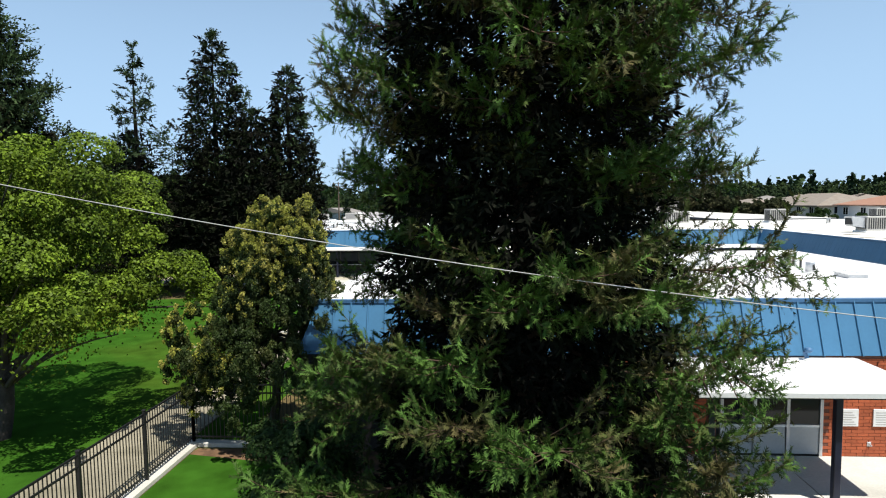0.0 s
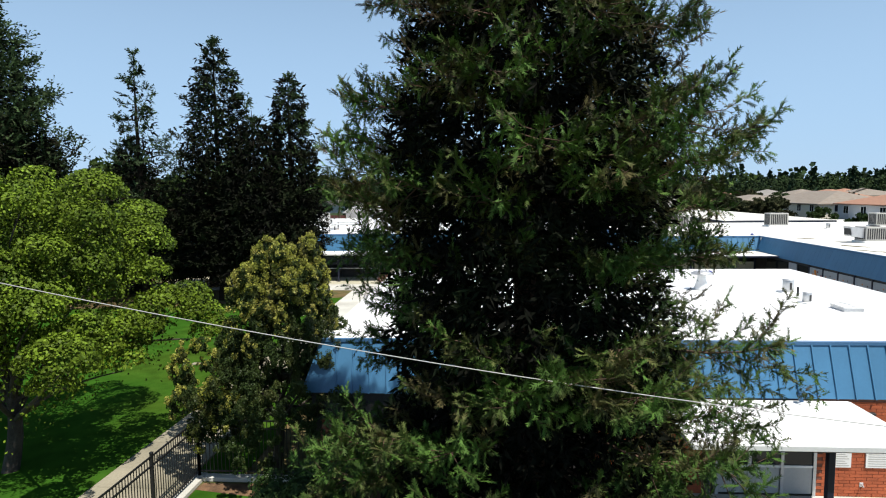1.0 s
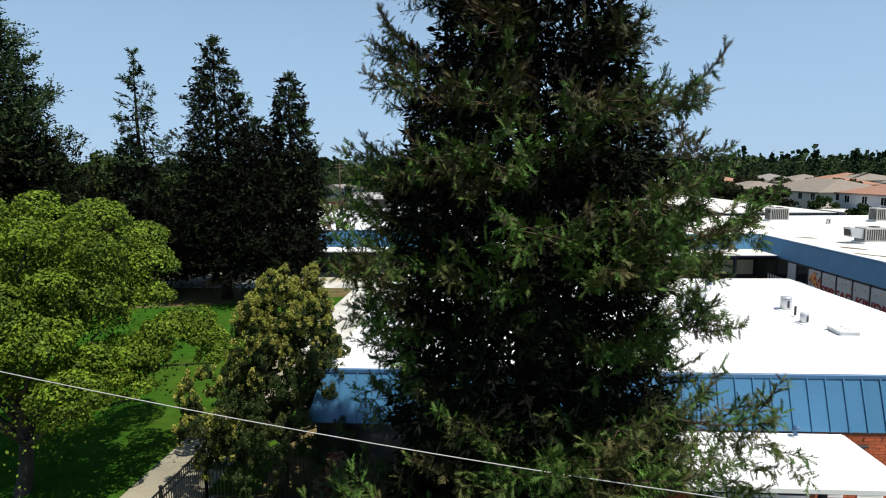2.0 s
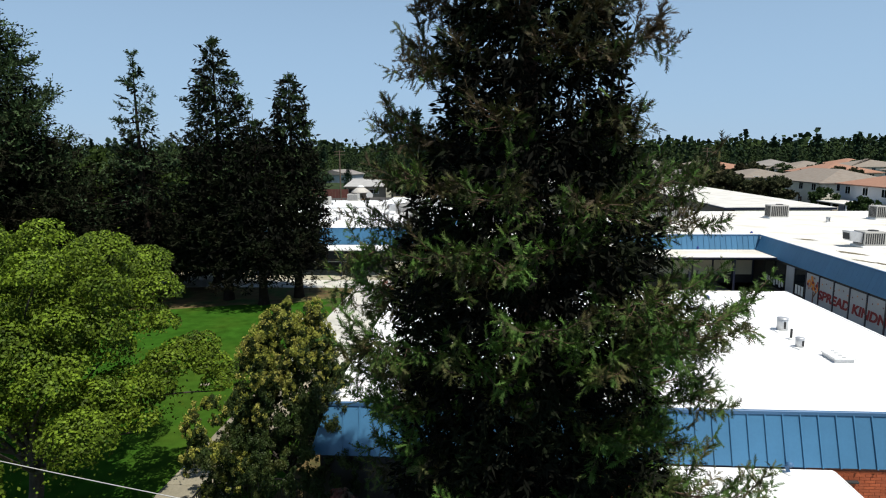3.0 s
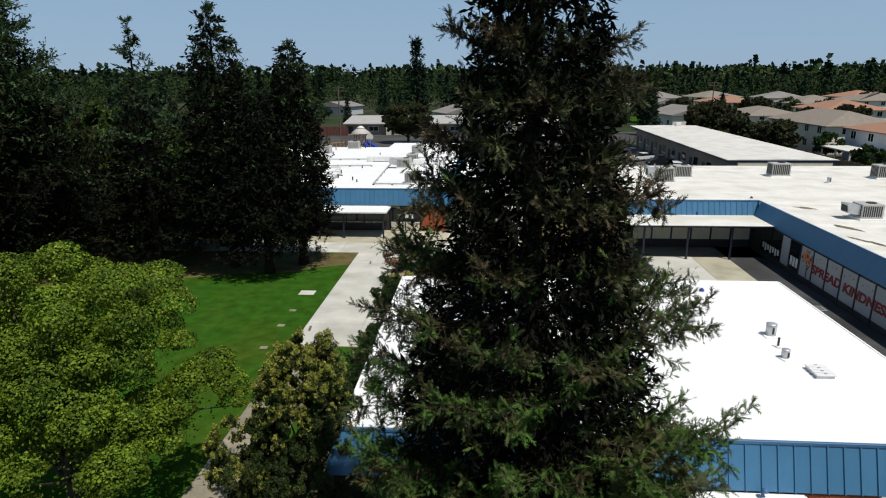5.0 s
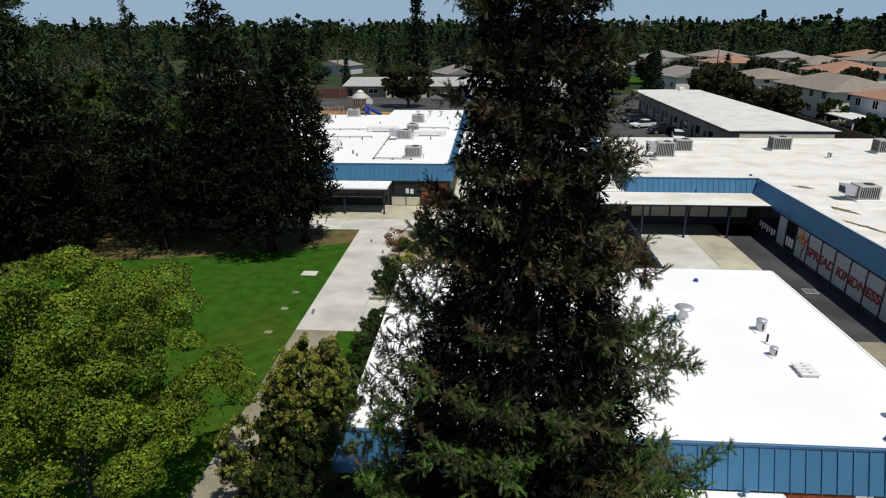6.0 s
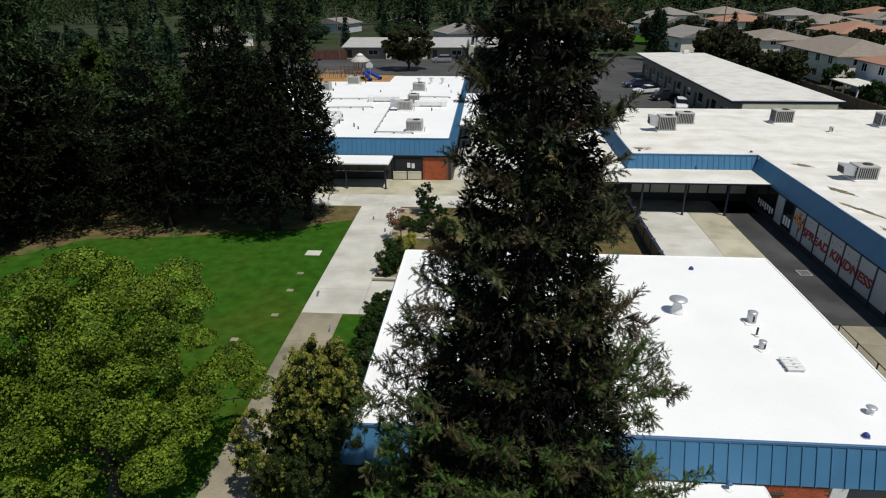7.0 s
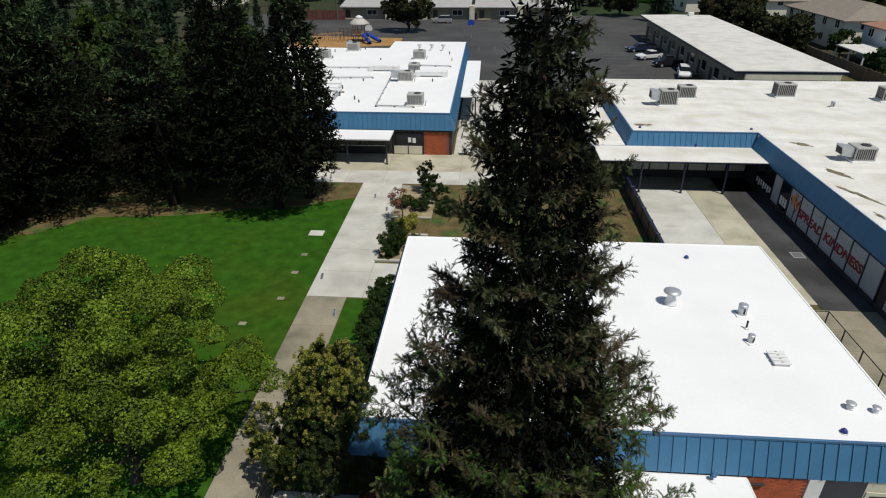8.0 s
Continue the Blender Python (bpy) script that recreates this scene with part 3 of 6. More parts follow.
def clumps(seed, n, rx, ry, z0, z1, r0, r1, cx=0.0, cy=0.0, top_heavy=True, shell=0.55):
    """Centres and radii of leaf clumps in the shell of a rounded crown."""
    rng = np.random.default_rng(seed)
    out = []
    while len(out) < n:
        d = rng.normal(size=3)
        d /= np.linalg.norm(d)
        f = rng.uniform(shell, 1.0)
        zc, hz = (z0 + z1) / 2, (z1 - z0) / 2
        if top_heavy and d[2] < -0.55:
            continue
        out.append((cx + d[0] * rx * f, cy + d[1] * ry * f, zc + d[2] * hz * f, rng.uniform(r0, r1)))
    return out


def dome_spots(seed, n, rx, ry, z0, z1, r0, r1, cx=0.0, cy=0.0, low=-0.4):
    """Centres and radii of leaf domes spread evenly over a rounded crown."""
    rng = random.Random(seed)
    out = []
    zc, hz = (z0 + z1) / 2, (z1 - z0) / 2
    for i in range(n):
        uz = low + (0.97 - low) * (i + 0.5) / n
        a = i * 2.399 + rng.uniform(-0.3, 0.3)
        h = math.sqrt(1 - uz * uz)
        r = rng.uniform(r0, r1)
        f = rng.uniform(0.6, 1.06) * (1 - 0.25 * r / rx)
        out.append((cx + rx * f * h * math.cos(a), cy + ry * f * h * math.sin(a), zc + hz * f * uz, r))
    return out


# ---- ground ----
def sheet(name, points, z, material, label, category, thick=0.02, kind="structure"):
    ob = part(name, prism(points, z - thick, z), material)
    return tagged(ob, label, category, "", kind)


def rect(x0, x1, y0, y1):
    return [(x0, y0), (x1, y0), (x1, y1), (x0, y1)]


sheet("ground", rect(-2600, 2600, -400, 4500), -0.06, M["land"], "flat dry and green land reaching the horizon", "ground", 0.5)
sheet("school_ground", rect(-60, 64, -25, 99.5), -0.02, M["dry_grass"], "dry earth ground round the school buildings", "ground", 0.03)
sheet("asphalt_yard", rect(-62, 46, 99.5, 168), -0.015, M["asphalt"], "grey asphalt schoolyard and parking lot", "pavement", 0.04)
sheet("asphalt_yard_side", rect(-2.9, 31.4, 75.2, 99.5), -0.012, M["asphalt"], "grey asphalt drive beside the buildings", "pavement", 0.04)
sheet("lawn", [(-48, 10), (-11.02, 10), (-11.02, 46.8), (-13.0, 46.0), (-15.0, 44.6), (-19, 44.0), (-21.5, 43.2), (-24, 42.4), (-27, 42.0), (-31, 41.6), (-34.0, 38.4), (-48, 35)], 0.0, M["grass"], "mown green lawn beside the concrete walk", "lawn")
sheet("lawn_front", [(-7.95, 3), (9, 3), (9, 11.2), (4.5, 11.6), (-0.5, 13.6), (-3.6, 14.2), (-5.2, 15.2), (-7.95, 15.7)], 0.0, M["grass"], "green lawn inside the iron fence", "lawn")
sheet("mulch_bed", [(9, 11.2), (9, 12.6), (4.6, 12.6), (4.6, 16.1), (-4.5, 16.1), (-7.9, 16.1), (-7.95, 15.7), (-5.2, 15.2), (-3.6, 14.2), (-0.5, 13.6), (4.5, 11.6)], 0.004, M["mulch"], "brown bark mulch bed under the redwood", "ground")
sheet("lawn_strip", rect(-8.42, -6.95, 16.6, 31.1), 0.0, M["grass"], "narrow strip of green lawn beside the walk", "lawn")
sheet("planter_soil", rect(-7.35, -4.2, 36.1, 49.3), 0.01, M["soil_tan"], "bare dry soil of a planting bed", "ground")


def paving(name, x0, x1, y0, y1, dx, dy, z, material, label, seed=1):
    """Concrete flags with open joints, each a piece."""
    bed = part(name, prism(rect(x0, x1, y0, y1), z - 0.05, z - 0.018), M["concrete_aged"])
    tagged(bed, label, "pavement", "", "structure")
    nx, ny = max(1, round((x1 - x0) / dx)), max(1, round((y1 - y0) / dy))
    w, d = (x1 - x0) / nx, (y1 - y0) / ny
    bm = box(-w / 2 + 0.012, w / 2 - 0.012, -d / 2 + 0.012, d / 2 - 0.012, -0.04, 0, 0.008)
    me = bpy.data.meshes.new("slab")
    bm.to_mesh(me)
    bm.free()
    me.materials.append(material)
    for i in range(nx):
        for j in range(ny):
            piece("slab", me, bed, x0 + (i + 0.5) * w, y0 + (j + 0.5) * d, z)


paving("walkway", -11.0, -8.45, -6, 31.2, 2.6, 3.0, 0.02, M["concrete_aged"], "pale concrete walkway beside the lawn")
paving("walkway_wide", -11.0, -7.45, 31.2, 50.2, 3.6, 3.2, 0.02, M["concrete"], "wide pale concrete walkway between lawn and beds")
paving("walkway_plaza", -30, 4.5, 50.2, 53.4, 3.4, 3.2, 0.022, M["concrete"], "pale concrete paving before the school building")
paving("walkway_apron", -30, 4.5, 53.4, 58.4, 6.9, 5.0, 0.021, M["concrete_tan"], "yellowed concrete apron along the school building")
paving("walkway_side", -3.3, 4.5, 58.4, 92, 3.9, 4.2, 0.02, M["concrete"], "concrete passage between the school buildings")
paving("walkway_door", -7.45, -4.2, 31.2, 35.6, 3.3, 2.2, 0.021, M["concrete"], "short concrete path to the side door")
paving("walkway_front", 4.6, 24.0, 12.6, 16.15, 3.2, 3.6, 0.02, M["concrete"], "pale concrete paving before the brick front")
paving("courtyard_slab", 12.5, 17.4, 32.2, 50.3, 4.9, 6.0, 0.022, M["concrete"], "pale concrete courtyard slab")
paving("courtyard_slab_aged", 17.4, 20.3, 32.2, 50.3, 2.9, 6.0, 0.02, M["concrete_tan"], "greenish aged concrete courtyard slab")
sheet("courtyard_asphalt", rect(20.3, 23.45, 31.6, 53.3), 0.012, M["asphalt_dark"], "dark patched asphalt strip beside the mural wall", "pavement")
sheet("courtyard_walk", rect(12.5, 23.45, 50.3, 53.3), 0.012, M["concrete_aged"], "shaded concrete walk under the canopy", "pavement")
paving("side_path", 16.2, 23.4, 27.6, 31.6, 3.6, 2.0, 0.02, M["concrete_aged"], "aged concrete path beside the mural wall")
sheet("side_dirt", rect(15.75, 23.4, 16.2, 27.6), 0.002, M["concrete_aged"], "worn concrete yard beside the building", "ground")
for x0, x1, y0, y1 in ((-8.3, -7.98, -6, 16.55), (-7.98, -4.6, 16.22, 16.5)):
    tagged(part("kerb", box(x0, x1, y0, y1, -0.02, 0.11, 0.015), M["concrete"]), "low pale concrete kerb under the iron fence", "kerb", "", "structure")
for x0, x1, y0, y1 in ((-7.5, -7.35, 36.0, 49.3), (-7.5, -4.2, 35.85, 36.0), (-7.5, -4.2, 39.9, 40.05), (-7.5, -4.2, 42.9, 43.05), (-7.5, -4.2, 49.3, 49.45)):
    tagged(part("kerb", box(x0, x1, y0, y1, -0.02, 0.14, 0.015), M["concrete"]), "pale concrete kerb round the planting bed", "kerb", "", "structure")
sheet("courtyard_step", rect(-7.35, -4.2, 40.05, 42.9), 0.05, M["dry_grass"], "dry grass patch between the planting beds", "ground")
sheet("play_surface", [(-39, 116), (-17.5, 122), (-18.0, 130.5), (-39, 133)], 0.004, M["woodchip"], "orange-brown woodchip playground surface", "ground")
sheet("far_lawn", rect(36, 58, 199, 236), 0.0, M["grass"], "small green lawn beyond the parking lot", "lawn")
rng0 = random.Random(5)
for i, (x0, x1, y0, y1) in enumerate([(20 + k * 0.0, 25.0, 84 + k * 2.9, 84.12 + k * 2.9) for k in range(14)] + [(-14 + k * 3.0, -13.88 + k * 3.0, 116, 120.5) for k in range(7)]):
    tagged(part("parking_line", box(x0, x1, y0, y1, -0.012, 0.0), M["paint_white"]), "worn white painted parking line on asphalt", "road marking", "parking lines", "structure")
for x, y in ((-12.6, 39.9), (-12.55, 34.0), (-12.5, 30.8), (-13.9, 28.0), (-12.6, 36.5)):
    tagged(part("ground_box_lid", box(x - 0.55 if y == 39.9 else x - 0.22, x + 0.55 if y == 39.9 else x + 0.22, y - 0.42 if y == 39.9 else y - 0.16, y + 0.42 if y == 39.9 else y + 0.16, -0.02, 0.03, 0.012), M["concrete"] if y == 39.9 else M["concrete_aged"]), "pale concrete utility box lid set in lawn", "utility lid", "utility lids in the lawn")
for x, y in ((-10.6, 33.6), (-8.8, 29.4), (-9.4, 47.2), (-8.0, 44.6)):
    g = thing("drain_grate", x, y, 0.02, 8, "dark narrow drain grate in the concrete walk", "grate", "grates in the walk")
    part("frame", box(-0.09, 0.09, -0.4, 0.4, -0.005, 0.012), M["galv"], g)
    for k in range(6):
        part("slat", box(-0.06, 0.06, -0.35 + k * 0.13, -0.28 + k * 0.13, 0.012, 0.016), M["slot"], g)
g = thing("drain_grate", 21.85, 38.6, 0.012, 0, "square metal drain grate in dark asphalt", "grate")
part("frame", box(-0.42, 0.42, -0.42, 0.42, -0.01, 0.012), M["galv"], g)
for k in range(5):
    part("slat", box(-0.33, 0.33, -0.32 + k * 0.14, -0.24 + k * 0.14, 0.012, 0.017), M["slot"], g)


# ---- school buildings ----
SEAM = 0.48


def fascia_run(parent, a, b, out, z_low, z_high, material=None, rib_h=0.045):
    """Sloping blue metal fascia between two plan points of the roof edge; out: outward plan vector scaled by the run-out at the foot."""
    a, b, out = Vector((*a, 0)), Vector((*b, 0)), Vector((*out, 0))
    run = (b - a).length
    n = max(1, round(run / SEAM))
    w = run / n
    along = (b - a).normalized()
    o = out.normalized()
    # one panel with a raised rib, in local axes: x along, y outward
    me = bpy.data.meshes.new("fascia_panel")
    h, ln = z_high - z_low, out.length
    bm = solid([(0, 0, h), (w, 0, h), (w, ln, 0), (0, ln, 0), (0, -0.05, h), (w, -0.05, h), (w, ln - 0.05, 0), (0, ln - 0.05, 0)],
               [(0, 1, 2, 3), (4, 7, 6, 5), (0, 4, 5, 1), (3, 2, 6, 7), (0, 3, 7, 4), (1, 5, 6, 2)])
    rib = [(-0.018, 0, h), (0.018, 0, h), (0.018, ln, 0), (-0.018, ln, 0), (-0.018, rib_h, h), (0.018, rib_h, h), (0.018, ln + rib_h, 0), (-0.018, ln + rib_h, 0)]
    vs = [bm.verts.new(c) for c in rib]
    for f in ((4, 5, 6, 7), (0, 1, 5, 4), (3, 7, 6, 2), (0, 4, 7, 3), (1, 2, 6, 5)):
        bm.faces.new([vs[i] for i in f])
    bmesh.ops.recalc_face_normals(bm, faces=bm.faces)
    bm.to_mesh(me)
    bm.free()
    me.materials.append(material or M["blue_panel"])
    flip = along.cross(Vector((0, 0, 1))).dot(o) > 0
    start = b if flip else a
    direction = -along if flip else along
    rz = math.atan2(direction.y, direction.x)
    for i in range(n):
        p = start + direction * (i * w)
        piece("fascia_panel", me, parent, p.x, p.y, z_low, rz)


def coping(parent, a, b, z, width=0.22, material=None):
    x0, x1 = min(a[0], b[0]) - width / 2, max(a[0], b[0]) + width / 2
    y0, y1 = min(a[1], b[1]) - width / 2, max(a[1], b[1]) + width / 2
    part("roof_edging", box(x0, x1, y0, y1, z - 0.09, z + 0.03, 0.015), material or M["blue_trim"], parent)


def brick_field(parent, x0, x1, y, z0, z1, w=0.29, h=0.09, pieces=True):
    """Running-bond brick facing on a wall that faces -y; joints recessed 12 mm."""
    part("mortar", box(x0, x1, y, y + 0.05, z0, z1), M["mortar"], parent)
    rows = int((z1 - z0) / h)
    full = bpy.data.meshes.new("brick")
    bm = box(-w / 2 + 0.006, w / 2 - 0.006, -0.012, 0.02, 0.006, h - 0.006)
    bm.to_mesh(full)
    bm.free()
    full.materials.append(M["brick"])
    spots = []
    for r in range(rows):
        x = x0 + (r % 2) * w / 2
        while x < x1:
            if x + w <= x1 + 0.01:
                spots.append((x + w / 2, z0 + r * h))
            x += w
    if pieces:
        for cx, cz in spots:
            piece("brick", full, parent, cx, y, cz)
        return
    cube = np.array([v.co for v in full.vertices])
    quads = np.array([p.vertices[:] for p in full.polygons])
    v = np.concatenate([cube + np.array([cx, y, cz]) for cx, cz in spots])
    q = np.concatenate([quads + 8 * i for i in range(len(spots))])
    tagged(array_mesh("brick_facing", v, q, M["brick"], parent), kind="stuff")


def storefront(parent, x0, x1, y, z0, sill, top, n, panel="grey_panel", rail="navy"):
    """Glazed frames with a solid panel below, facing -y."""
    w = (x1 - x0) / n
    for i in range(n):
        a, b = x0 + i * w, x0 + (i + 1) * w
        win = part("window", box(a + 0.05, b - 0.05, y - 0.02, y + 0.04, sill, top - 0.06), M["glass"], parent, "dark glazed window")
        part("panel", box(a + 0.05, b - 0.05, y - 0.03, y + 0.04, z0 + 0.06, sill - 0.05), M[panel], win, "solid lower panel")
        part("frame", box(a - 0.03, a + 0.05, y - 0.06, y + 0.04, z0, top), M[rail], win)
        part("frame", box(a, b, y - 0.055, y + 0.04, sill - 0.05, sill + 0.01), M["white_trim"], win)
        part("frame", box(a, b, y - 0.055, y + 0.04, top - 0.06, top), M[rail], win)
    part("frame", box(x1 - 0.04, x1 + 0.04, y - 0.062, y + 0.04, z0, top), M[rail], parent)


def canopy(name, x0, x1, y0, y1, z, posts, label, edge="white_trim", roof="roof_white"):
    c = thing(name, (x0 + x1) / 2, (y0 + y1) / 2, 0, 0, label, "canopy")
    ox, oy = (x0 + x1) / 2, (y0 + y1) / 2
    part("roof", box(x0 - ox, x1 - ox, y0 - oy, y1 - oy, z - 0.05, z, 0.01), M[roof], c)
    part("soffit", box(x0 - ox + 0.06, x1 - ox - 0.06, y0 - oy + 0.06, y1 - oy - 0.06, z - 0.16, z - 0.055), M["navy"], c)
    for a, b, cc, d in ((x0, x1, y0 - 0.03, y0 + 0.03), (x0, x1, y1 - 0.03, y1 + 0.03), (x0 - 0.03, x0 + 0.03, y0 + 0.03, y1 - 0.03), (x1 - 0.03, x1 + 0.03, y0 + 0.03, y1 - 0.03)):
        part("edge_trim", box(a - ox, b - ox, cc - oy, d - oy, z - 0.11, z + 0.012, 0.008), M[edge], c)
    for px, py in posts:
        post = part("post", box(px - ox - 0.075, px - ox + 0.075, py - oy - 0.075, py - oy + 0.075, 0.02, z - 0.2, 0.01), M["navy"], c)
        part("base_plate", box(px - ox - 0.13, px - ox + 0.13, py - oy - 0.13, py - oy + 0.13, 0.02, 0.04), M["navy"], post)
    return c


# -- brick-fronted building with the white roof --
X0, X1, Y0, Y1, ZR = -4.48, 15.7, 16.59, 31.65, 4.13
OUT = 0.5
front = thing("school_building", 0, 0, 0, 0, "low brick school building with white flat roof and blue fascia", "building")
part("wall", prism(rect(X0 - 0.2, X1 + 0.2, 16.2, Y1 + 0.2), 0.0, 2.9), M["dark_wall"], front, "wall coloured dark for the shade under the eaves")
part("roof", box(X0, X1, Y0, Y1, ZR - 0.35, ZR, 0.02), M["roof_white"], front, "white coated flat roof")
part("soffit", box(X0 - OUT + 0.1, X1 + OUT - 0.1, Y0 - OUT + 0.1, Y1 + OUT - 0.1, 2.72, 2.78), M["white_trim"], front)
fascia_run(front, (X0, Y0), (X1, Y0), (0, -OUT), 2.72, ZR - 0.05)
fascia_run(front, (X0, Y0), (X0, Y1), (-OUT, 0), 2.72, ZR - 0.05)
fascia_run(front, (X1, Y0), (X1, Y1), (OUT, 0), 2.72, ZR - 0.05)
fascia_run(front, (X0, Y1), (X1, Y1), (0, OUT), 2.72, ZR - 0.05)
for a, b in (((X0, Y0), (X1, Y0)), ((X0, Y0), (X0, Y1)), ((X1, Y0), (X1, Y1)), ((X0, Y1), (X1, Y1))):
    coping(front, a, b, ZR, 0.10, M["blue_trim"] if a[1] == b[1] == Y0 else M["roof_white"])
for cx, cy, sx, sy in ((X0, Y0, -1, -1), (X1, Y0, 1, -1), (X0, Y1, -1, 1), (X1, Y1, 1, 1)):
    part("corner_panel", solid([(cx, cy, ZR - 0.05), (cx + sx * OUT, cy, 2.72), (cx, cy + sy * OUT, 2.72), (cx + sx * OUT, cy + sy * OUT, 2.72), (cx, cy, 2.72)],
                               [(0, 1, 3), (0, 3, 2), (1, 4, 2, 3), (0, 4, 1), (0, 2, 4)]), M["blue_panel"], front)
YW = 16.15
storefront(front, 6.42, 8.97, YW, 0.02, 0.86, 2.35, 3, "grey_panel", "galv")
part("header", box(6.35, 9.0, YW - 0.03, YW + 0.045, 2.36, 2.7), M["navy"], front)
brick_field(front, 9.03, 11.93, YW, 0.02, 2.7)
part("wall", box(11.95, 12.5, YW - 0.05, YW + 0.05, 0.02, 2.7, 0.01), M["white_trim"], front, "white painted pilaster")
part("wall", box(12.5, 14.0, YW - 0.02, YW + 0.05, 0.02, 2.7), M["navy"], front, "dark blue double door")
part("wall", box(14.0, 15.6, YW - 0.02, YW + 0.05, 0.02, 2.7), M["cream_panel"], front, "cream wall panel")
brick_field(front, 3.2, 6.3, YW, 0.02, 2.7, pieces=False)
for x0, x1, z0, z1 in ((9.27, 9.9, 0.84, 1.3), (10.27, 10.95, 0.84, 1.3)):
    s = thing("wall_sign", (x0 + x1) / 2, YW - 0.025, z0, 0, "white notice sheet with rows of small print on brick", "sign", "notices on the brick wall")
    part("sheet", box(-(x1 - x0) / 2, (x1 - x0) / 2, -0.02, 0.012, 0, z1 - z0, 0.004), M["paper"], s)
    for k in range(6):
        part("print_bar", box(-(x1 - x0) / 2 + 0.06, (x1 - x0) / 2 - 0.06 - 0.05 * (k % 3), -0.024, -0.019, 0.05 + k * 0.063, 0.068 + k * 0.063), M["unit_grey"], s)
s = thing("wall_sign", 14.75, YW - 0.03, 1.3, 0, "cream sign board with dark lettering bars", "sign")
part("board", box(-0.7, 0.7, -0.03, 0.005, 0, 0.9, 0.01), M["cream_panel"], s)
for k in range(3):
    part("print_bar", box(-0.55, 0.5 - 0.12 * k, -0.036, -0.029, 0.62 - k * 0.22, 0.72 - k * 0.22), M["slot"], s)
sc = thing("wall_lamp", 10.15, YW - 0.02, 2.3, 0, "long dark wall lamp above the notices", "lamp")
part("housing", box(-0.28, 0.28, -0.1, 0.005, 0, 0.06, 0.01), M["slot"], sc)
fc = thing("wall_faucet", 10.2, YW - 0.01, 0.3, 0, "small grey hose tap on the brick wall", "tap")
part("plate", box(-0.05, 0.05, -0.02, 0.0, 0, 0.12, 0.005), M["galv"], fc)
part("spout", rod((0, -0.02, 0.08), (0, -0.12, 0.05), 0.018), M["galv"], fc)
canopy("entrance_canopy", 4.75, 9.72, 13.15, 16.05, 2.66, [(7.92, 13.55), (5.2, 13.55)], "white flat entrance canopy on navy steel posts")
p = thing("vent_pipe", 8.45, 15.85, 2.66, 0, "small blue vent pipe on the entrance canopy", "pipe")
part("flashing", turned([(0.14, 0), (0.12, 0.03), (0.06, 0.06)], 12), M["white_trim"], p)
part("pipe", rod((0, 0, 0.0), (-0.08, 0.03, 0.22), 0.05, 10), M["blue_trim"], p)
part("hood", turned([(0.05, 0.2), (0.1, 0.24), (0.1, 0.3), (0.03, 0.34)], 10), M["blue_trim"], p)


def roof_vent(x, y, z, h=0.75, r=0.33):
    v = thing("roof_vent", x, y, z, 0, "grey metal mushroom roof vent with a conical neck", "roof vent", "vents on the white roof")
    part("neck", turned([(r * 0.75, 0), (r * 0.7, 0.06), (r * 0.4, h * 0.6), (r * 0.4, h * 0.85)]), M["white_trim"], v)
    part("cap", turned([(r * 0.9, h * 0.8), (r, h * 0.83), (r * 0.97, h * 0.89), (r * 0.6, h * 0.98), (0.02, h)]), M["galv"], v)


def roof_exhaust(x, y, z, h=0.5, r=0.2, rz=0):
    v = thing("roof_exhaust", x, y, z, rz, "short galvanised exhaust hood on a square base", "roof vent", "exhausts on the white roof")
    part("base", box(-r * 1.5, r * 1.5, -r * 1.5, r * 1.5, 0, 0.05, 0.01), M["roof_white"], v)
    part("drum", turned([(r, 0.05), (r, h * 0.85), (r * 0.9, h * 0.9)]), M["galv"], v)
    part("lid", turned([(r * 1.06, h * 0.88), (r * 1.06, h * 0.94), (r * 0.4, h * 0.97)]), M["galv"], v)
    part("slot", box(-0.04, 0.04, -r - 0.01, -r * 0.5, h * 0.25, h * 0.75), M["slot"], v)


def drain_cap(x, y, z, r=0.125):
    v = thing("roof_drain", x, y, z, 0, "small dark blue dome drain on the roof", "roof drain", "drains on the roof")
    part("ring", turned([(r * 1.2, 0), (r * 1.2, 0.02), (r, 0.03)]), M["galv"], v)
    d = part("dome", turned([(r, 0.02), (r * 0.95, 0.1), (r * 0.5, 0.17), (0.02, 0.19)], 12), M["blue_cap"], v)


roof_vent(9.1, 25.3, ZR, 0.8, 0.42)
roof_vent(14.0, 18.35, ZR, 0.3, 0.19)
roof_vent(14.85, 18.2, ZR, 0.28, 0.16)
for x, y in ((-10.3, 92.3), (-8.5, 92.5), (-6.8, 92.3)):
    roof_vent(x, y, 4.2, 0.9, 0.34)

roof_exhaust(12.2, 24.55, ZR, 0.58, 0.21)
roof_exhaust(11.8, 22.35, ZR, 0.42, 0.15, 20)
p = thing("vent_pipe", 12.0, 23.4, ZR, 0, "thin dark vent pipe on the white roof", "pipe")
part("pipe", rod((0, 0, 0), (0, 0, 0.42), 0.045), M["slot"], p)
part("flashing", turned([(0.13, 0), (0.05, 0.07)], 10), M["white_trim"], p)
drain_cap(11.15, 30.0, ZR)
drain_cap(13.15, 17.05, ZR)
drain_cap(6.6, 30.2, ZR)
h = thing("roof_hatch", 12.5, 21.15, ZR, 0, "white louvred roof hatch", "roof hatch")
part("curb", box(-0.32, 0.32, -0.42, 0.42, 0, 0.12, 0.01), M["galv"], h)
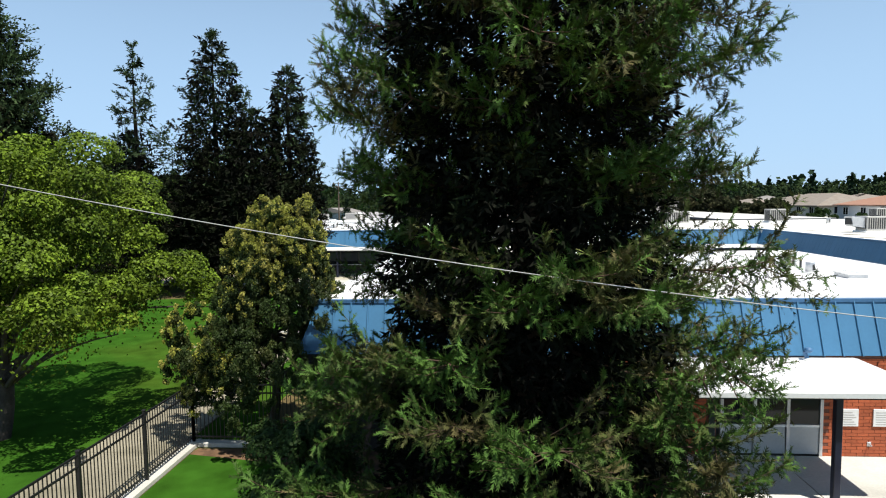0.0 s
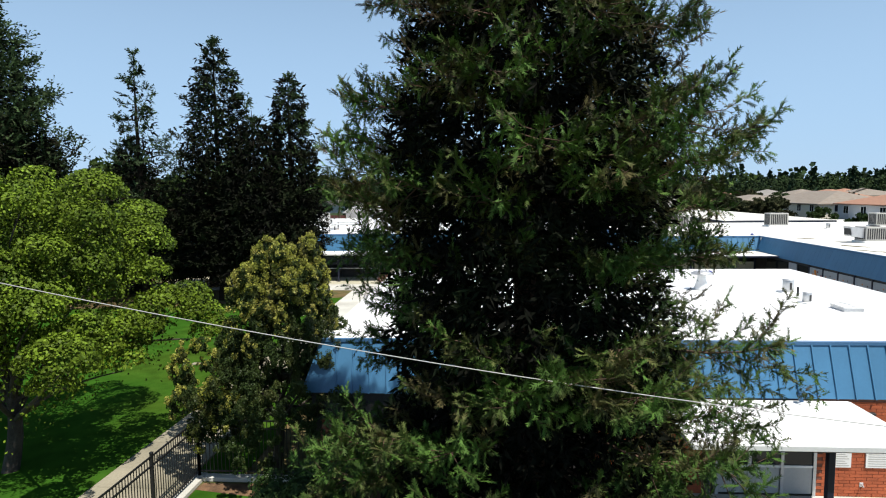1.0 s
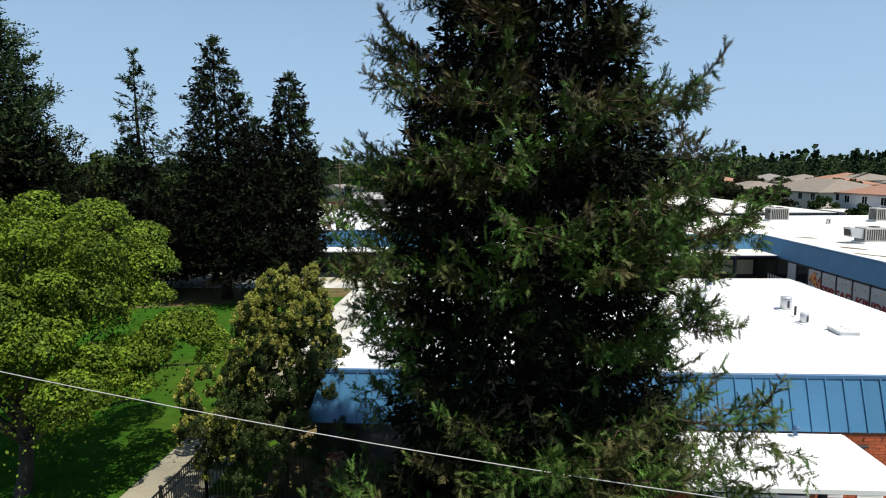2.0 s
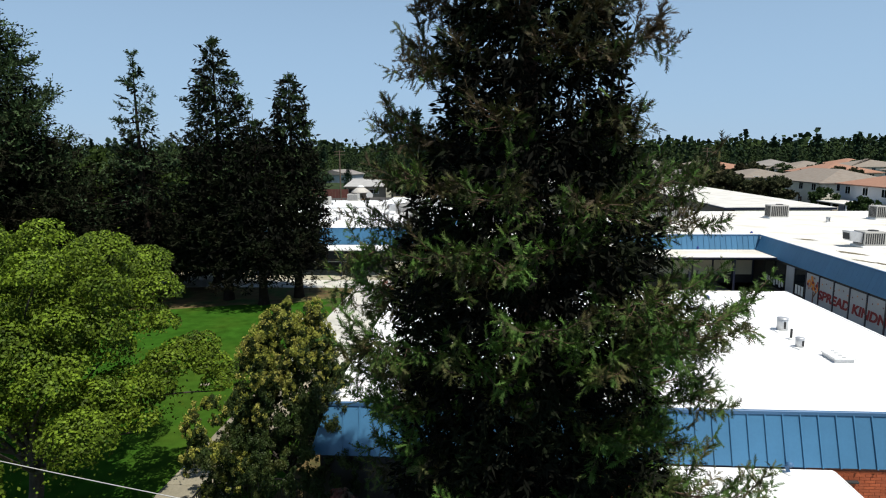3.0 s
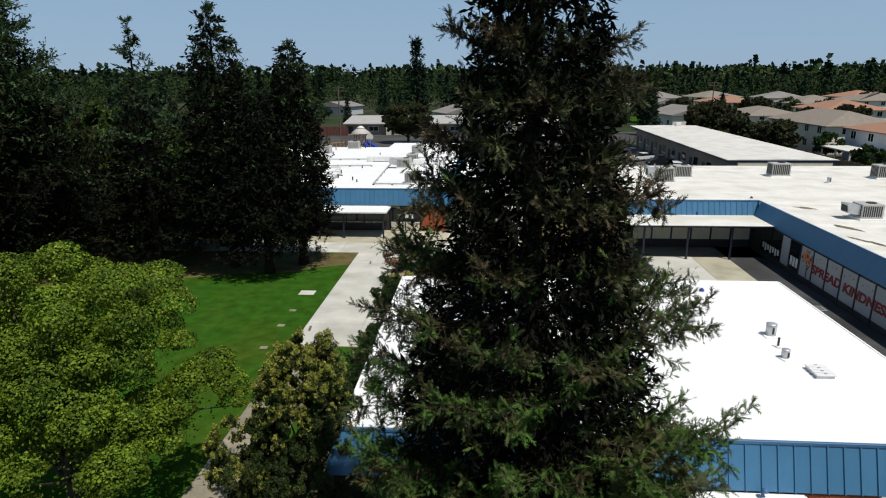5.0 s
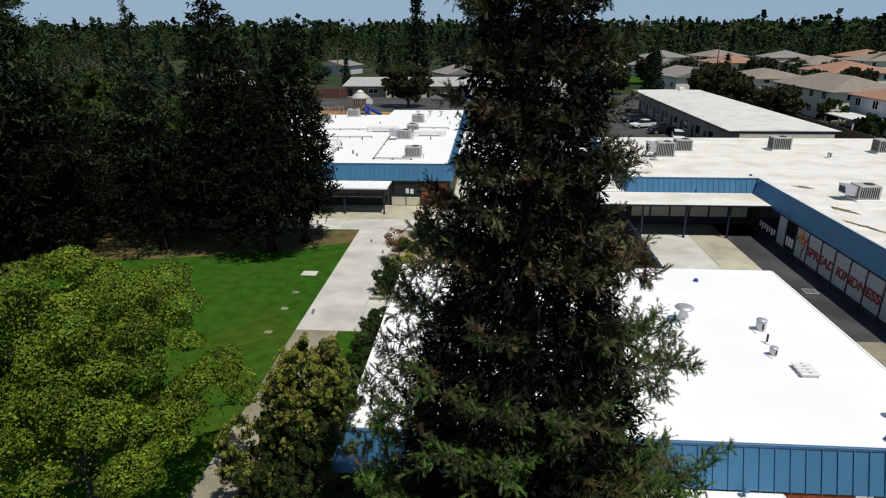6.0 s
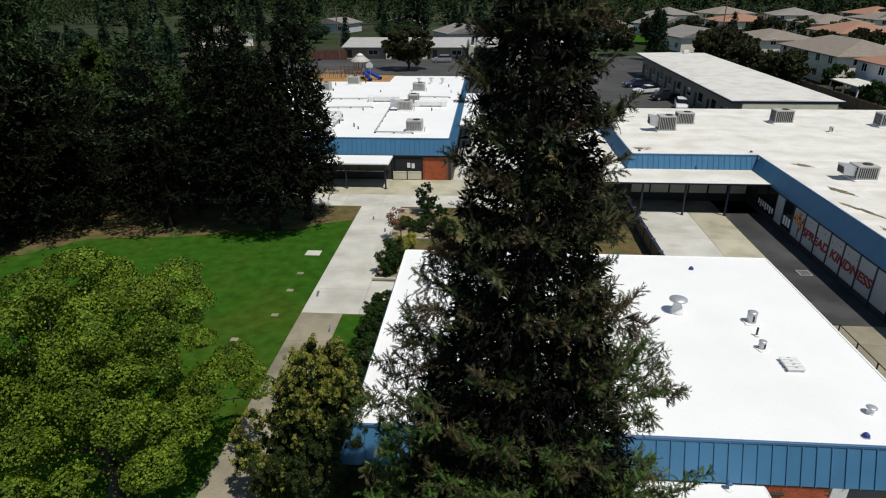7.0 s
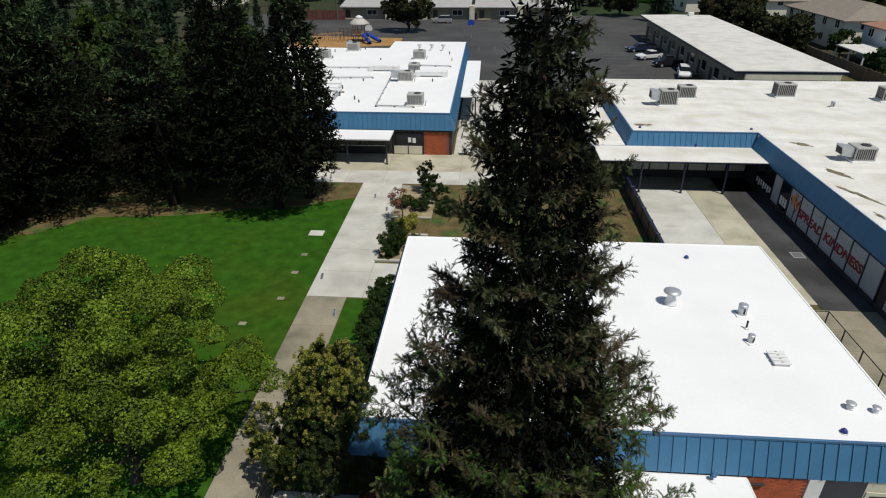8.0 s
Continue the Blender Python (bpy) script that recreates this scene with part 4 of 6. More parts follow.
for k in range(4):
    part("slat", box(-0.36, 0.36, -0.46 + k * 0.235, -0.27 + k * 0.235, 0.12, 0.17, 0.01), M["white_trim"], h)
    part("handle", box(-0.05, 0.05, -0.38 + k * 0.235, -0.34 + k * 0.235, 0.17, 0.2), M["galv"], h)

# -- mural building --
EX0, EX1, EX2, EY0, EY1, EY2, EZ = 13.0, 23.87, 60.0, 17.0, 53.72, 74.6, 4.17
east = thing("school_building", 0, 0, 0, 0, "long school building with stained white roof and blue fascia", "building")
part("roof", prism([(EX0, EY1), (EX1, EY1), (EX1, EY0), (EX2, EY0), (EX2, EY2), (EX0, EY2)], EZ - 0.35, EZ), M["roof_aged"], east, "stained white flat roof")
part("wall", prism([(EX0 - 0.3, EY1 - 0.4), (EX1 - 0.42, EY1 - 0.4), (EX1 - 0.42, EY0 - 0.3), (EX2, EY0 - 0.3), (EX2, EY2), (EX0 - 0.3, EY2)], 0, 2.85), M["dark_wall"], east, "wall coloured dark for eave shade")
for a, b, o in (((EX0, EY1), (EX1 - 0.0, EY1), (0, -OUT)), ((EX1, EY0), (EX1, EY1 - OUT), (-OUT, 0)), ((EX0, EY1), (EX0, EY2), (-OUT, 0))):
    fascia_run(east, a, b, o, 2.78, EZ - 0.05, None, 0.004 if a[0] == b[0] and a[0] == EX1 else 0.045)
for a, b in (((EX0, EY1), (EX1, EY1)), ((EX1, EY0), (EX1, EY1)), ((EX0, EY1), (EX0, EY2)), ((EX0, EY2), (EX2, EY2))):
    coping(east, a, b, EZ, 0.10, M["blue_trim"] if a[1] != EY2 else M["white_trim"])
part("corner_panel", solid([(EX0, EY1, EZ - 0.05), (EX0 - OUT, EY1, 2.78), (EX0, EY1 - OUT, 2.78), (EX0 - OUT, EY1 - OUT, 2.78), (EX0, EY1, 2.78)], [(0, 1, 3), (0, 3, 2), (1, 4, 2, 3), (0, 4, 1), (0, 2, 4)]), M["blue_panel"], east)
XW = EX1 - 0.43
# mural panels between dark mullions, facing -x
PY = [32.2 + 1.78 * k for k in range(8)]
for k in range(7):
    part("mural_panel", box(XW - 0.03, XW + 0.02, PY[k] + 0.05, PY[k + 1] - 0.05, 0.42, 2.62), M["mural_white"], east, "white painted mural panel")
for k in range(8):
    part("mullion", box(XW - 0.08, XW + 0.02, PY[k] - 0.05, PY[k] + 0.05, 0.02, 2.75), M["navy"], east)
for k in range(5):
    y = 17.5 + k * 2.8
    part("mural_panel", box(XW - 0.03, XW + 0.02, y, y + 2.6, 0.42, 2.62), M["mural_white"], east, "white painted wall panel")
part("plinth", box(XW - 0.05, XW + 0.01, 17, 53.2, 0.02, 0.4), M["dark_wall"], east)
win = part("window", box(XW - 0.03, XW + 0.02, 44.8, 46.3, 0.5, 2.6), M["glass"], east, "dark glazed door")
for k in range(3):
    part("notice", box(XW - 0.04, XW - 0.03, 44.95 + k * 0.42, 45.25 + k * 0.42, 0.75, 1.45), M["paper"], win)
part("mural_panel", box(XW - 0.03, XW + 0.02, 46.45, 47.6, 0.42, 2.62), M["mural_white"], east, "white painted wall panel")
win = part("window", box(XW - 0.03, XW + 0.02, 47.8, 51.2, 0.5, 2.6), M["glass"], east, "dark window with sheets of paper")
for k in range(7):
    part("notice", box(XW - 0.04, XW - 0.03, 47.95 + k * 0.44, 48.22 + k * 0.44, 0.8 - 0.15 * (k % 2), 1.25), M["paper"], win)
# mural: flower tree and lettering
fl = thing("mural_tree", XW - 0.035, 43.6, 0.45, 0, "painted orange flower tree on the mural wall", "mural")
part("stem", box(-0.008, 0.0, -0.07, 0.07, 0, 1.0), M["play_brown"], fl)
part("stem", solid([(-0.008, -0.03, 0.5), (-0.008, -0.45, 1.05), (-0.008, -0.38, 1.1), (-0.008, 0.05, 0.6), (0, -0.03, 0.5), (0, -0.45, 1.05), (0, -0.38, 1.1), (0, 0.05, 0.6)], [(0, 1, 2, 3), (4, 7, 6, 5), (0, 4, 5, 1), (1, 5, 6, 2), (2, 6, 7, 3), (3, 7, 4, 0)]), M["play_brown"], fl)
rr = random.Random(11)
for k in range(46):
    a, d = rr.uniform(0, 6.28), rr.uniform(0.1, 0.75)
    yy, zz, s = d * math.cos(a), 1.4 + 0.62 * d * math.sin(a) / 0.75, rr.uniform(0.06, 0.14)
    bm = bmesh.new()
    bmesh.ops.create_circle(bm, cap_ends=True, segments=7, radius=s)
    bmesh.ops.transform(bm, matrix=Matrix.Translation((-0.009 - 0.0006 * k, yy, zz)) @ pose(0, 0, 0, 0, -90, 0), verts=bm.verts)
    part("petal", bm, M["orange_paint"] if k % 3 else M["red_paint"], fl)
for k in range(14):
    yy = -1.1 - 0.5 * k
    bm = bmesh.new()
    bmesh.ops.create_circle(bm, cap_ends=True, segments=6, radius=0.06)
    bmesh.ops.transform(bm, matrix=Matrix.Translation((-0.009, yy, 1.75 + 0.12 * math.sin(k * 1.7))) @ pose(0, 0, 0, 0, -90, 0), verts=bm.verts)
    part("petal", bm, M["play_brown"] if k % 2 else M["orange_paint"], fl)


def lettering(text, size, m, material, label):
    cu = bpy.data.curves.new("lettering", "FONT")
    cu.body, cu.size, cu.extrude, cu.offset, cu.shear = text, size, 0.006, 0.042, 0.15
    ob = new("lettering_source", cu)
    dg = bpy.context.evaluated_depsgraph_get()
    me = bpy.data.meshes.new_from_object(ob.evaluated_get(dg))
    bpy.data.objects.remove(ob)
    me.materials.clear()
    me.materials.append(material)
    out = new("lettering", me)
    out.matrix_basis = m
    return tagged(out, label, "lettering")


# the words run along -y, read from the courtyard
TEXT = Matrix(((0, 0, -1, XW - 0.045), (-1, 0, 0, 42.95), (0, 1, 0, 1.12), (0, 0, 0, 1)))
lt = lettering("SPREAD KINDNESS", 1.0, TEXT @ Matrix.Diagonal((1.0, 1.0, 1.0, 1.0)), M["red_paint"], "red painted words on the white mural wall")
wid = max(v.co.x for v in lt.data.vertices)
lt.matrix_basis = TEXT @ Matrix.Diagonal((8.9 / wid, 0.86, 1.0, 1.0))

cn = canopy("courtyard_canopy", 9.6, 23.4, 49.2, 53.3, 2.92, [(9.9, 49.5), (13.2, 49.5), (16.75, 49.5), (20.25, 49.5)], "stained white walkway canopy with dark edge on dark posts", "navy", "roof_aged")
canopy("side_canopy", 9.4, 12.45, 53.3, 74.4, 2.93, [(9.7, 58), (9.7, 66), (9.7, 74)], "stained white side canopy along the school building", "blue_trim", "roof_aged")
yb = EY1 - 0.4
for k in range(6):
    x = 13.2 + k * 1.7
    w_ = part("window", box(x, x + 1.55, yb - 0.05, yb + 0.02, 1.15, 2.6), M["glass"], east, "dark classroom window")
    part("panel", box(x, x + 1.55, yb - 0.06, yb + 0.02, 0.75, 2.0), M["cream_panel"], w_)
    part("frame", box(x + 1.55, x + 1.7, yb - 0.09, yb + 0.02, 0.02, 2.7), M["navy"], w_)
p = thing("wall_lamp", 18.6, EY1 - 0.42, 2.98, 0, "small blue lamp on the blue fascia", "lamp")
part("housing", turned([(0.09, 0), (0.09, 0.16), (0.03, 0.24)], 10), M["blue_cap"], p)
for x, y, rx, ry, rz in ((26.5, 50.3, 1.5, 0.5, -32), (25.7, 44.2, 1.6, 0.4, -60), (25.2, 39.6, 1.8, 0.38, -70), (25.0, 35.4, 1.6, 0.35, -75), (14.6, 55.6, 1.2, 0.6, 10)):
    bm = bmesh.new()
    sr = random.Random(int(x * 10 + y))
    for k in range(9):
        bx, by, br = sr.uniform(-1, 1), sr.uniform(-0.7, 0.7), sr.uniform(0.15, 0.42)
        ring = []
        for n_ in range(14):
            a = n_ * math.tau / 14
            q_ = br * (1 + 0.3 * math.sin(a * 3 + k) + 0.2 * math.sin(a * 5 + x)) * sr.uniform(0.8, 1.2)
            ring.append(bm.verts.new(((bx + q_ * 1.5 * math.cos(a)) * rx * 0.7, (by + q_ * math.sin(a)) * ry * 0.9, 0.0012 * k)))
        bm.faces.new(ring)
    st = part("roof_stain", bm, M["stain"])
    st.matrix_basis = pose(x, y, EZ + 0.016, 0, 0, rz)
    tagged(st, "dark leaf-litter stain where water stands on the roof", "stain", "stains on the roof")


def roof_unit(x, y, z, rz, w=1.5, d=1.2, h=1.0, duct=True, label="weathered grey rooftop air conditioner with louvred sides", slat=M["slot"]):
    u = thing("air_conditioner", x, y, z, rz, label, "air conditioner", "rooftop air conditioners")
    part("curb", box(-w / 2 - 0.12, w / 2 + 0.12, -d / 2 - 0.12, d / 2 + 0.12, 0, 0.14, 0.02), M["roof_white"], u)
    body = part("housing", box(-w / 2, w / 2, -d / 2, d / 2, 0.14, h, 0.03), M["unit_grey"], u)
    fan = part("fan_grille", turned([(0.36, 0.0), (0.36, 0.05), (0.3, 0.07), (0.08, 0.05)], 14), M["slot"], body)
    fan.location = (w * 0.12, 0, h)
    for k in range(9):
        part("louvre", box(-w / 2 + 0.1 + k * (w - 0.2) / 9, -w / 2 + 0.04 + (k + 1) * (w - 0.2) / 9, -d / 2 - 0.012, -d / 2 + 0.01, 0.28, h - 0.12), slat, body)
    for k in range(6):
        part("louvre", box(-w / 2 - 0.012, -w / 2 + 0.01, -d / 2 + 0.1 + k * (d - 0.2) / 6, -d / 2 + 0.04 + (k + 1) * (d - 0.2) / 6, 0.28, h - 0.12), slat, body)
    if duct:
        hood = part("duct_hood", solid([(-w / 2 - 0.85, -d * 0.36, h * 0.42), (-w / 2, -d * 0.36, h * 0.3), (-w / 2, d * 0.36, h * 0.3), (-w / 2 - 0.85, d * 0.36, h * 0.42),
                              (-w / 2 - 0.95, -d * 0.36, h * 1.02), (-w / 2, -d * 0.36, h * 0.92), (-w / 2, d * 0.36, h * 0.92), (-w / 2 - 0.95, d * 0.36, h * 1.02)],
                             [(0, 1, 2, 3), (4, 7, 6, 5), (0, 4, 5, 1), (1, 5, 6, 2), (2, 6, 7, 3), (3, 7, 4, 0)]), M["galv"], u)
        part("opening", box(-w / 2 - 0.93, -w / 2 - 0.9, -d * 0.28, d * 0.28, h * 0.5, h * 0.95), M["slot"], hood)
    part("pipe", rod((w / 2 + 0.2, -d * 0.3, 0.05), (w / 2 + 0.2, d * 0.3, 0.35), 0.06), M["galv"], u)


roof_unit(28.9, 46.9, EZ, 0, 1.6, 1.4, 1.2)
roof_unit(18.2, 62.9, EZ, 0, 1.7, 1.4, 1.6)
roof_unit(20.9, 65.9, EZ, 0, 1.7, 1.3, 1.35, False)
roof_unit(31.4, 67.1, EZ, 0, 1.9, 1.4, 1.45, False)
roof_unit(41.4, 65.8, EZ, 0, 1.9, 1.4, 1.45, False)
roof_exhaust(34.5, 62.9, EZ, 0.6, 0.2)
drain_cap(23.6, 54.6, EZ, 0.13)
drain_cap(13.8, 54.6, EZ, 0.13)

# -- building behind the lawn --
NX0, NX1, NY0, NY1, NZ = -34.0, -3.68, 58.4, 100.3, 4.2
north = thing("school_building", 0, 0, 0, 0, "low school building with cluttered white roof, blue fascia and brick end", "building")
part("roof", prism([(NX0, NY0), (NX1, NY0), (NX1, NY1), (-15.1, NY1), (-15.1, 94.2), (NX0, 94.2)], NZ - 0.35, NZ), M["roof_white"], north, "white coated flat roof")
part("wall", prism([(NX0, NY0 - 0.25), (NX1 + 0.2, NY0 - 0.25), (NX1 + 0.2, NY1), (-15.1, NY1), (-15.1, 94.2), (NX0, 94.2)], 0, 2.85), M["dark_wall"], north, "wall coloured dark for eave shade")
part("soffit", box(NX0, NX1 + OUT - 0.1, NY0 - OUT + 0.1, NY0 + 0.3, 2.62, 2.68), M["white_trim"], north)
fascia_run(north, (NX0, NY0), (NX1, NY0), (0, -OUT), 2.6, NZ - 0.05)
fascia_run(north, (NX1, NY0), (NX1, NY1), (OUT, 0), 2.6, NZ - 0.05)
part("corner_panel", solid([(NX1, NY0, NZ - 0.05), (NX1 + OUT, NY0, 2.6), (NX1, NY0 - OUT, 2.6), (NX1 + OUT, NY0 - OUT, 2.6), (NX1, NY0, 2.6)], [(0, 1, 3), (0, 3, 2), (1, 4, 2, 3), (0, 4, 1), (0, 2, 4)]), M["blue_panel"], north)
for a, b in (((NX0, NY0), (NX1, NY0)), ((NX1, NY0), (NX1, NY1))):
    coping(north, a, b, NZ, 0.10)
storefront(north, -9.35, -6.4, NY0 - 0.3, 0.03, 0.9, 2.2, 2, "cream_panel", "black_iron")
for a, b in ((-7.7, 1.3), (-7.25, 1.25)):
    s = thing("window_notice", a, NY0 - 0.37, b, 0, "white paper notice taped inside the door glass", "notice")
    part("sheet", box(-0.16, 0.16, -0.004, 0.012, 0, 0.5), M["paper"], s)
brick_field(north, -6.3, -3.75, NY0 - 0.3, 0.03, 2.4, 0.4, 0.12, False)
storefront(north, -21.0, -10.2, NY0 - 0.3, 0.03, 0.9, 2.2, 6, "dark_wall", "black_iron")
canopy("walkway_canopy", -22.0, -9.2, 54.7, 57.6, 2.62, [(-9.6, 55.1), (-13.4, 55.1), (-17.4, 55.1), (-21.4, 55.1)], "white walkway canopy on dark posts before the school door", "white_trim")
canopy("passage_canopy", -3.15, -1.2, 69.9, 91.3, 3.0, [(-1.45, 70.2), (-1.45, 80), (-1.45, 91)], "pale passage canopy on dark posts", "white_trim")
for x, y, rz, du in ((-22.9, 85.6, 0, False), (-20.0, 91.6, 0, False), (-9.6, 85.8, 0, False), (-9.75, 72.2, 0, True), (-9.3, 76.6, 90, False), (-7.4, 61.4, 0, False)):
    roof_unit(x, y, NZ, rz, 1.65, 1.3, 1.2, du, slat=M["galv_dark"])
rng1 = random.Random(21)
for k in range(26):
    x, y = rng1.uniform(-27, -5), rng1.uniform(61, 93)
    p = thing("vent_pipe", x, y, NZ, 0, "short dark vent pipe on the white roof", "pipe", "pipes on the cluttered roof")
    part("pipe", rod((0, 0, 0), (0, 0, rng1.uniform(0.2, 0.45)), 0.07), M["slot"] if k % 3 else M["galv"], p)
for (a, b) in (((-24, 79), (-12, 79.4)), ((-12, 79.4), (-11.4, 60.5)), ((-11.4, 60.5), (-7.5, 60.3)), ((-25, 66.6), (-16, 66.2)), ((-16.2, 66.2), (-16.4, 60.2)), ((-22, 73), (-14, 73.5)), ((-9, 81), (-5, 80.6))):
    p = thing("roof_conduit", a[0], a[1], NZ, 0, "galvanised conduit run lying on the white roof", "conduit", "conduits on the roof")
    d = (b[0] - a[0], b[1] - a[1])
    part("pipe", rod((0, 0, 0.14), (d[0], d[1], 0.14), 0.07), M["galv"], p)
    n = max(2, int(math.hypot(*d) / 2.4))
    for i in range(n + 1):
        part("block", box(d[0] * i / n - 0.1, d[0] * i / n + 0.1, d[1] * i / n - 0.1, d[1] * i / n + 0.1, 0, 0.1), M["fence_wood"], p)
for x, y in ((-22.6, 77.5), (-13.3, 77.8), (-7.0, 74.8)):
    p = thing("roof_duct", x, y, NZ, 0, "white painted duct elbow lying on the roof", "duct", "ducts on the roof")
    part("duct", box(-1.3, 1.3, -0.35, 0.35, 0.15, 0.7, 0.06), M["white_trim"], p)
    part("elbow", box(1.3, 2.0, -0.4, 0.4, 0, 0.72, 0.08), M["white_trim"], p)
    part("elbow", box(-2.0, -1.3, -0.4, 0.4, 0, 0.72, 0.08), M["white_trim"], p)
p = thing("roof_screen", -19.5, 63.5, NZ, 0, "pale open equipment frame on the roof", "equipment frame")
for x0, x1, y0, y1 in ((-3.2, 3.2, -0.06, 0.06), (-3.2, 3.2, 3.3, 3.42), (3.1, 3.22, 0, 3.4), (-3.2, -3.08, 0, 3.4)):
    part("rail", box(x0, x1, y0, y1, 0.75, 0.9), M["white_trim"], p)
    part("rail", box(x0, x1, y0, y1, 0.3, 0.42), M["white_trim"], p)
for x, y in ((-3.14, 0), (3.16, 0), (-3.14, 3.36), (3.16, 3.36), (0, 0), (0, 3.36)):
    part("post", box(x - 0.06, x + 0.06, y - 0.06, y + 0.06, 0, 0.9), M["white_trim"], p)
part("unit", box(-1.5, 1.0, 0.8, 2.2, 0.0, 0.7, 0.05), M["white_trim"], p)

# roll roofing on the stained roof, lapped sheets
rr_ = random.Random(5)
y, k = EY0 + 0.25, 0
while y < EY2 - 0.3:
    w = min(0.98, EY2 - 0.2 - y)
    xs_ = EX1 + 0.2 if y < EY1 + 0.2 else EX0 + 0.2
    cut = xs_ + rr_.uniform(5, 14)
    for a_, b_ in ((xs_, cut), (cut + 0.01, EX2 - 0.2)):
        part("roofing_sheet", box(a_, b_, y, y + w, EZ + 0.001, EZ + 0.005 + 0.004 * (k % 2)), M["roof_aged"], east)
        k += 1
    y += w + 0.012


# ---- long modular building, cars, houses ----
mod = thing("modular_building", 0, 0, 0, 0, "long tan modular classroom building with weathered white roof", "building")
part("wall", prism(rect(32.3, 44.2, 80.62, 134.5), 0, 3.95), M["tan"], mod, "tan panel wall")
part("end_wall", box(32.4, 44.1, 80.26, 80.61, 0.1, 3.83), M["cream"], mod, "cream end wall")
for k in range(6):
    part("end_batten", box(32.4, 44.1, 80.235, 80.26, 0.55 + k * 0.5, 0.59 + k * 0.5), M["tan"], mod)
part("roof", solid([(31.0, 80.3, 4.15), (37.8, 80.3, 4.24), (44.9, 80.3, 4.15), (31.0, 135.6, 4.15), (37.8, 135.6, 4.24), (44.9, 135.6, 4.15),
                    (31.0, 80.3, 3.96), (44.9, 80.3, 3.96), (31.0, 135.6, 3.96), (44.9, 135.6, 3.96)],
                   [(0, 1, 4, 3), (1, 2, 5, 4), (6, 8, 9, 7), (0, 6, 7, 2, 1), (3, 4, 5, 9, 8), (0, 3, 8, 6), (2, 7, 9, 5)]), M["roof_modular"], mod, "weathered white low-pitched roof")
part("roof_edging", box(30.95, 44.95, 80.22, 80.3, 3.84, 4.1), M["navy"], mod)
part("roof_edging", box(30.9, 31.0, 80.22, 135.6, 3.9, 4.12), M["navy"], mod)
for k in range(9):
    y = 83.5 + k * 5.8
    w_ = part("window", box(32.25, 32.31, y, y + 1.7, 1.2, 2.5), M["glass"], mod, "dark window")
    part("frame", box(32.2, 32.28, y - 0.08, y + 1.78, 1.08, 1.2), M["white_trim"], w_)
    d_ = part("door", box(32.24, 32.31, y + 2.7, y + 3.75, 0.05, 2.2), M["slot"], mod, "dark door")
    part("step", box(31.2, 32.2, y + 2.5, y + 3.95, 0.0, 0.16, 0.02), M["concrete_aged"], d_)
for x, y in ((40.5, 133.6),):
    p = thing("roof_exhaust", x, y, 4.2, 0, "small white box vent on the modular roof", "roof vent")
    part("housing", box(-0.5, 0.5, -0.5, 0.5, 0, 0.7, 0.04), M["white_trim"], p)


def car(x, y, rz, paint, label, suv=False, truck=False):
    c = thing("car", x, y, 0.0, rz, label, "car", "cars in the parking lot")
    L, W = (4.6, 1.85)
    up = 0.25 if (suv or truck) else 0.0
    prof = [(-2.25, 0.35), (-2.28, 0.75), (-1.9, 0.95 + up * 0.6), (2.05, 1.0 + up * 0.6), (2.28, 0.8), (2.28, 0.35)]
    if not (suv or truck):
        prof = [(-2.28, 0.32), (-2.3, 0.62), (-2.1, 0.78), (-1.0, 0.9), (1.6, 0.95), (2.15, 0.92), (2.28, 0.7), (2.25, 0.32)]

    def extrude(profile, half, taper=0.0, z_ref=0.9):
        bm = bmesh.new()
        rows = []
        for s in (-1, 1):
            rows.append([bm.verts.new((px, s * (half - taper * max(0.0, pz - z_ref)), pz)) for px, pz in profile])
        n = len(profile)
        bm.faces.new(rows[0]), bm.faces.new(rows[1][::-1])
        for i in range(n):
            bm.faces.new((rows[0][i], rows[1][i], rows[1][(i + 1) % n], rows[0][(i + 1) % n]))
        bmesh.ops.recalc_face_normals(bm, faces=bm.faces)
        bmesh.ops.bevel(bm, geom=list(bm.edges), offset=0.05, segments=2, affect="EDGES")
        return bm

    body = part("body", extrude(prof, W / 2), M[paint], c)
    if truck:
        cab = [(-1.1, 1.1), (-0.6, 1.75), (0.5, 1.78), (0.75, 1.1)]
    elif suv:
        cab = [(-1.15, 1.08), (-0.5, 1.66), (1.7, 1.68), (2.15, 1.1)]
    else:
        cab = [(-1.05, 0.88), (-0.2, 1.38), (0.9, 1.4), (1.9, 0.92)]
    part("window_band", extrude(cab, W / 2 - 0.06, 0.35), M["glass"], c, "dark tinted windows")
    top = max(z for _, z in cab)
    xs = [px for px, z in cab if z > top - 0.1]
    part("roof", box(min(xs) - 0.02, max(xs) + 0.02, -W / 2 + 0.24, W / 2 - 0.24, top - 0.06, top + 0.03, 0.02), M[paint], c)
    for px in (-1.4, 1.4):
        for py in (-W / 2 + 0.1, W / 2 - 0.1):
            wheel = part("wheel", rod((px, py - 0.11, 0.33), (px, py + 0.11, 0.33), 0.33, 14), M["rubber"], c)
            part("rim", rod((px, py - 0.115, 0.33), (px, py + 0.115, 0.33), 0.2, 10), M["galv"], wheel)
    for py in (-0.65, 0.65):
        part("headlight", box(-2.31, -2.22, py - 0.18, py + 0.18, 0.62, 0.74, 0.02), M["paper"], c, "clear headlight")
        part("tail_light", box(2.22, 2.31, py - 0.14, py + 0.14, 0.68, 0.84, 0.02), M["red_paint"], c, "red tail light")
    part("bumper", box(-2.34, -2.2, -0.8, 0.8, 0.36, 0.52, 0.03), M["slot"], c)
    return c


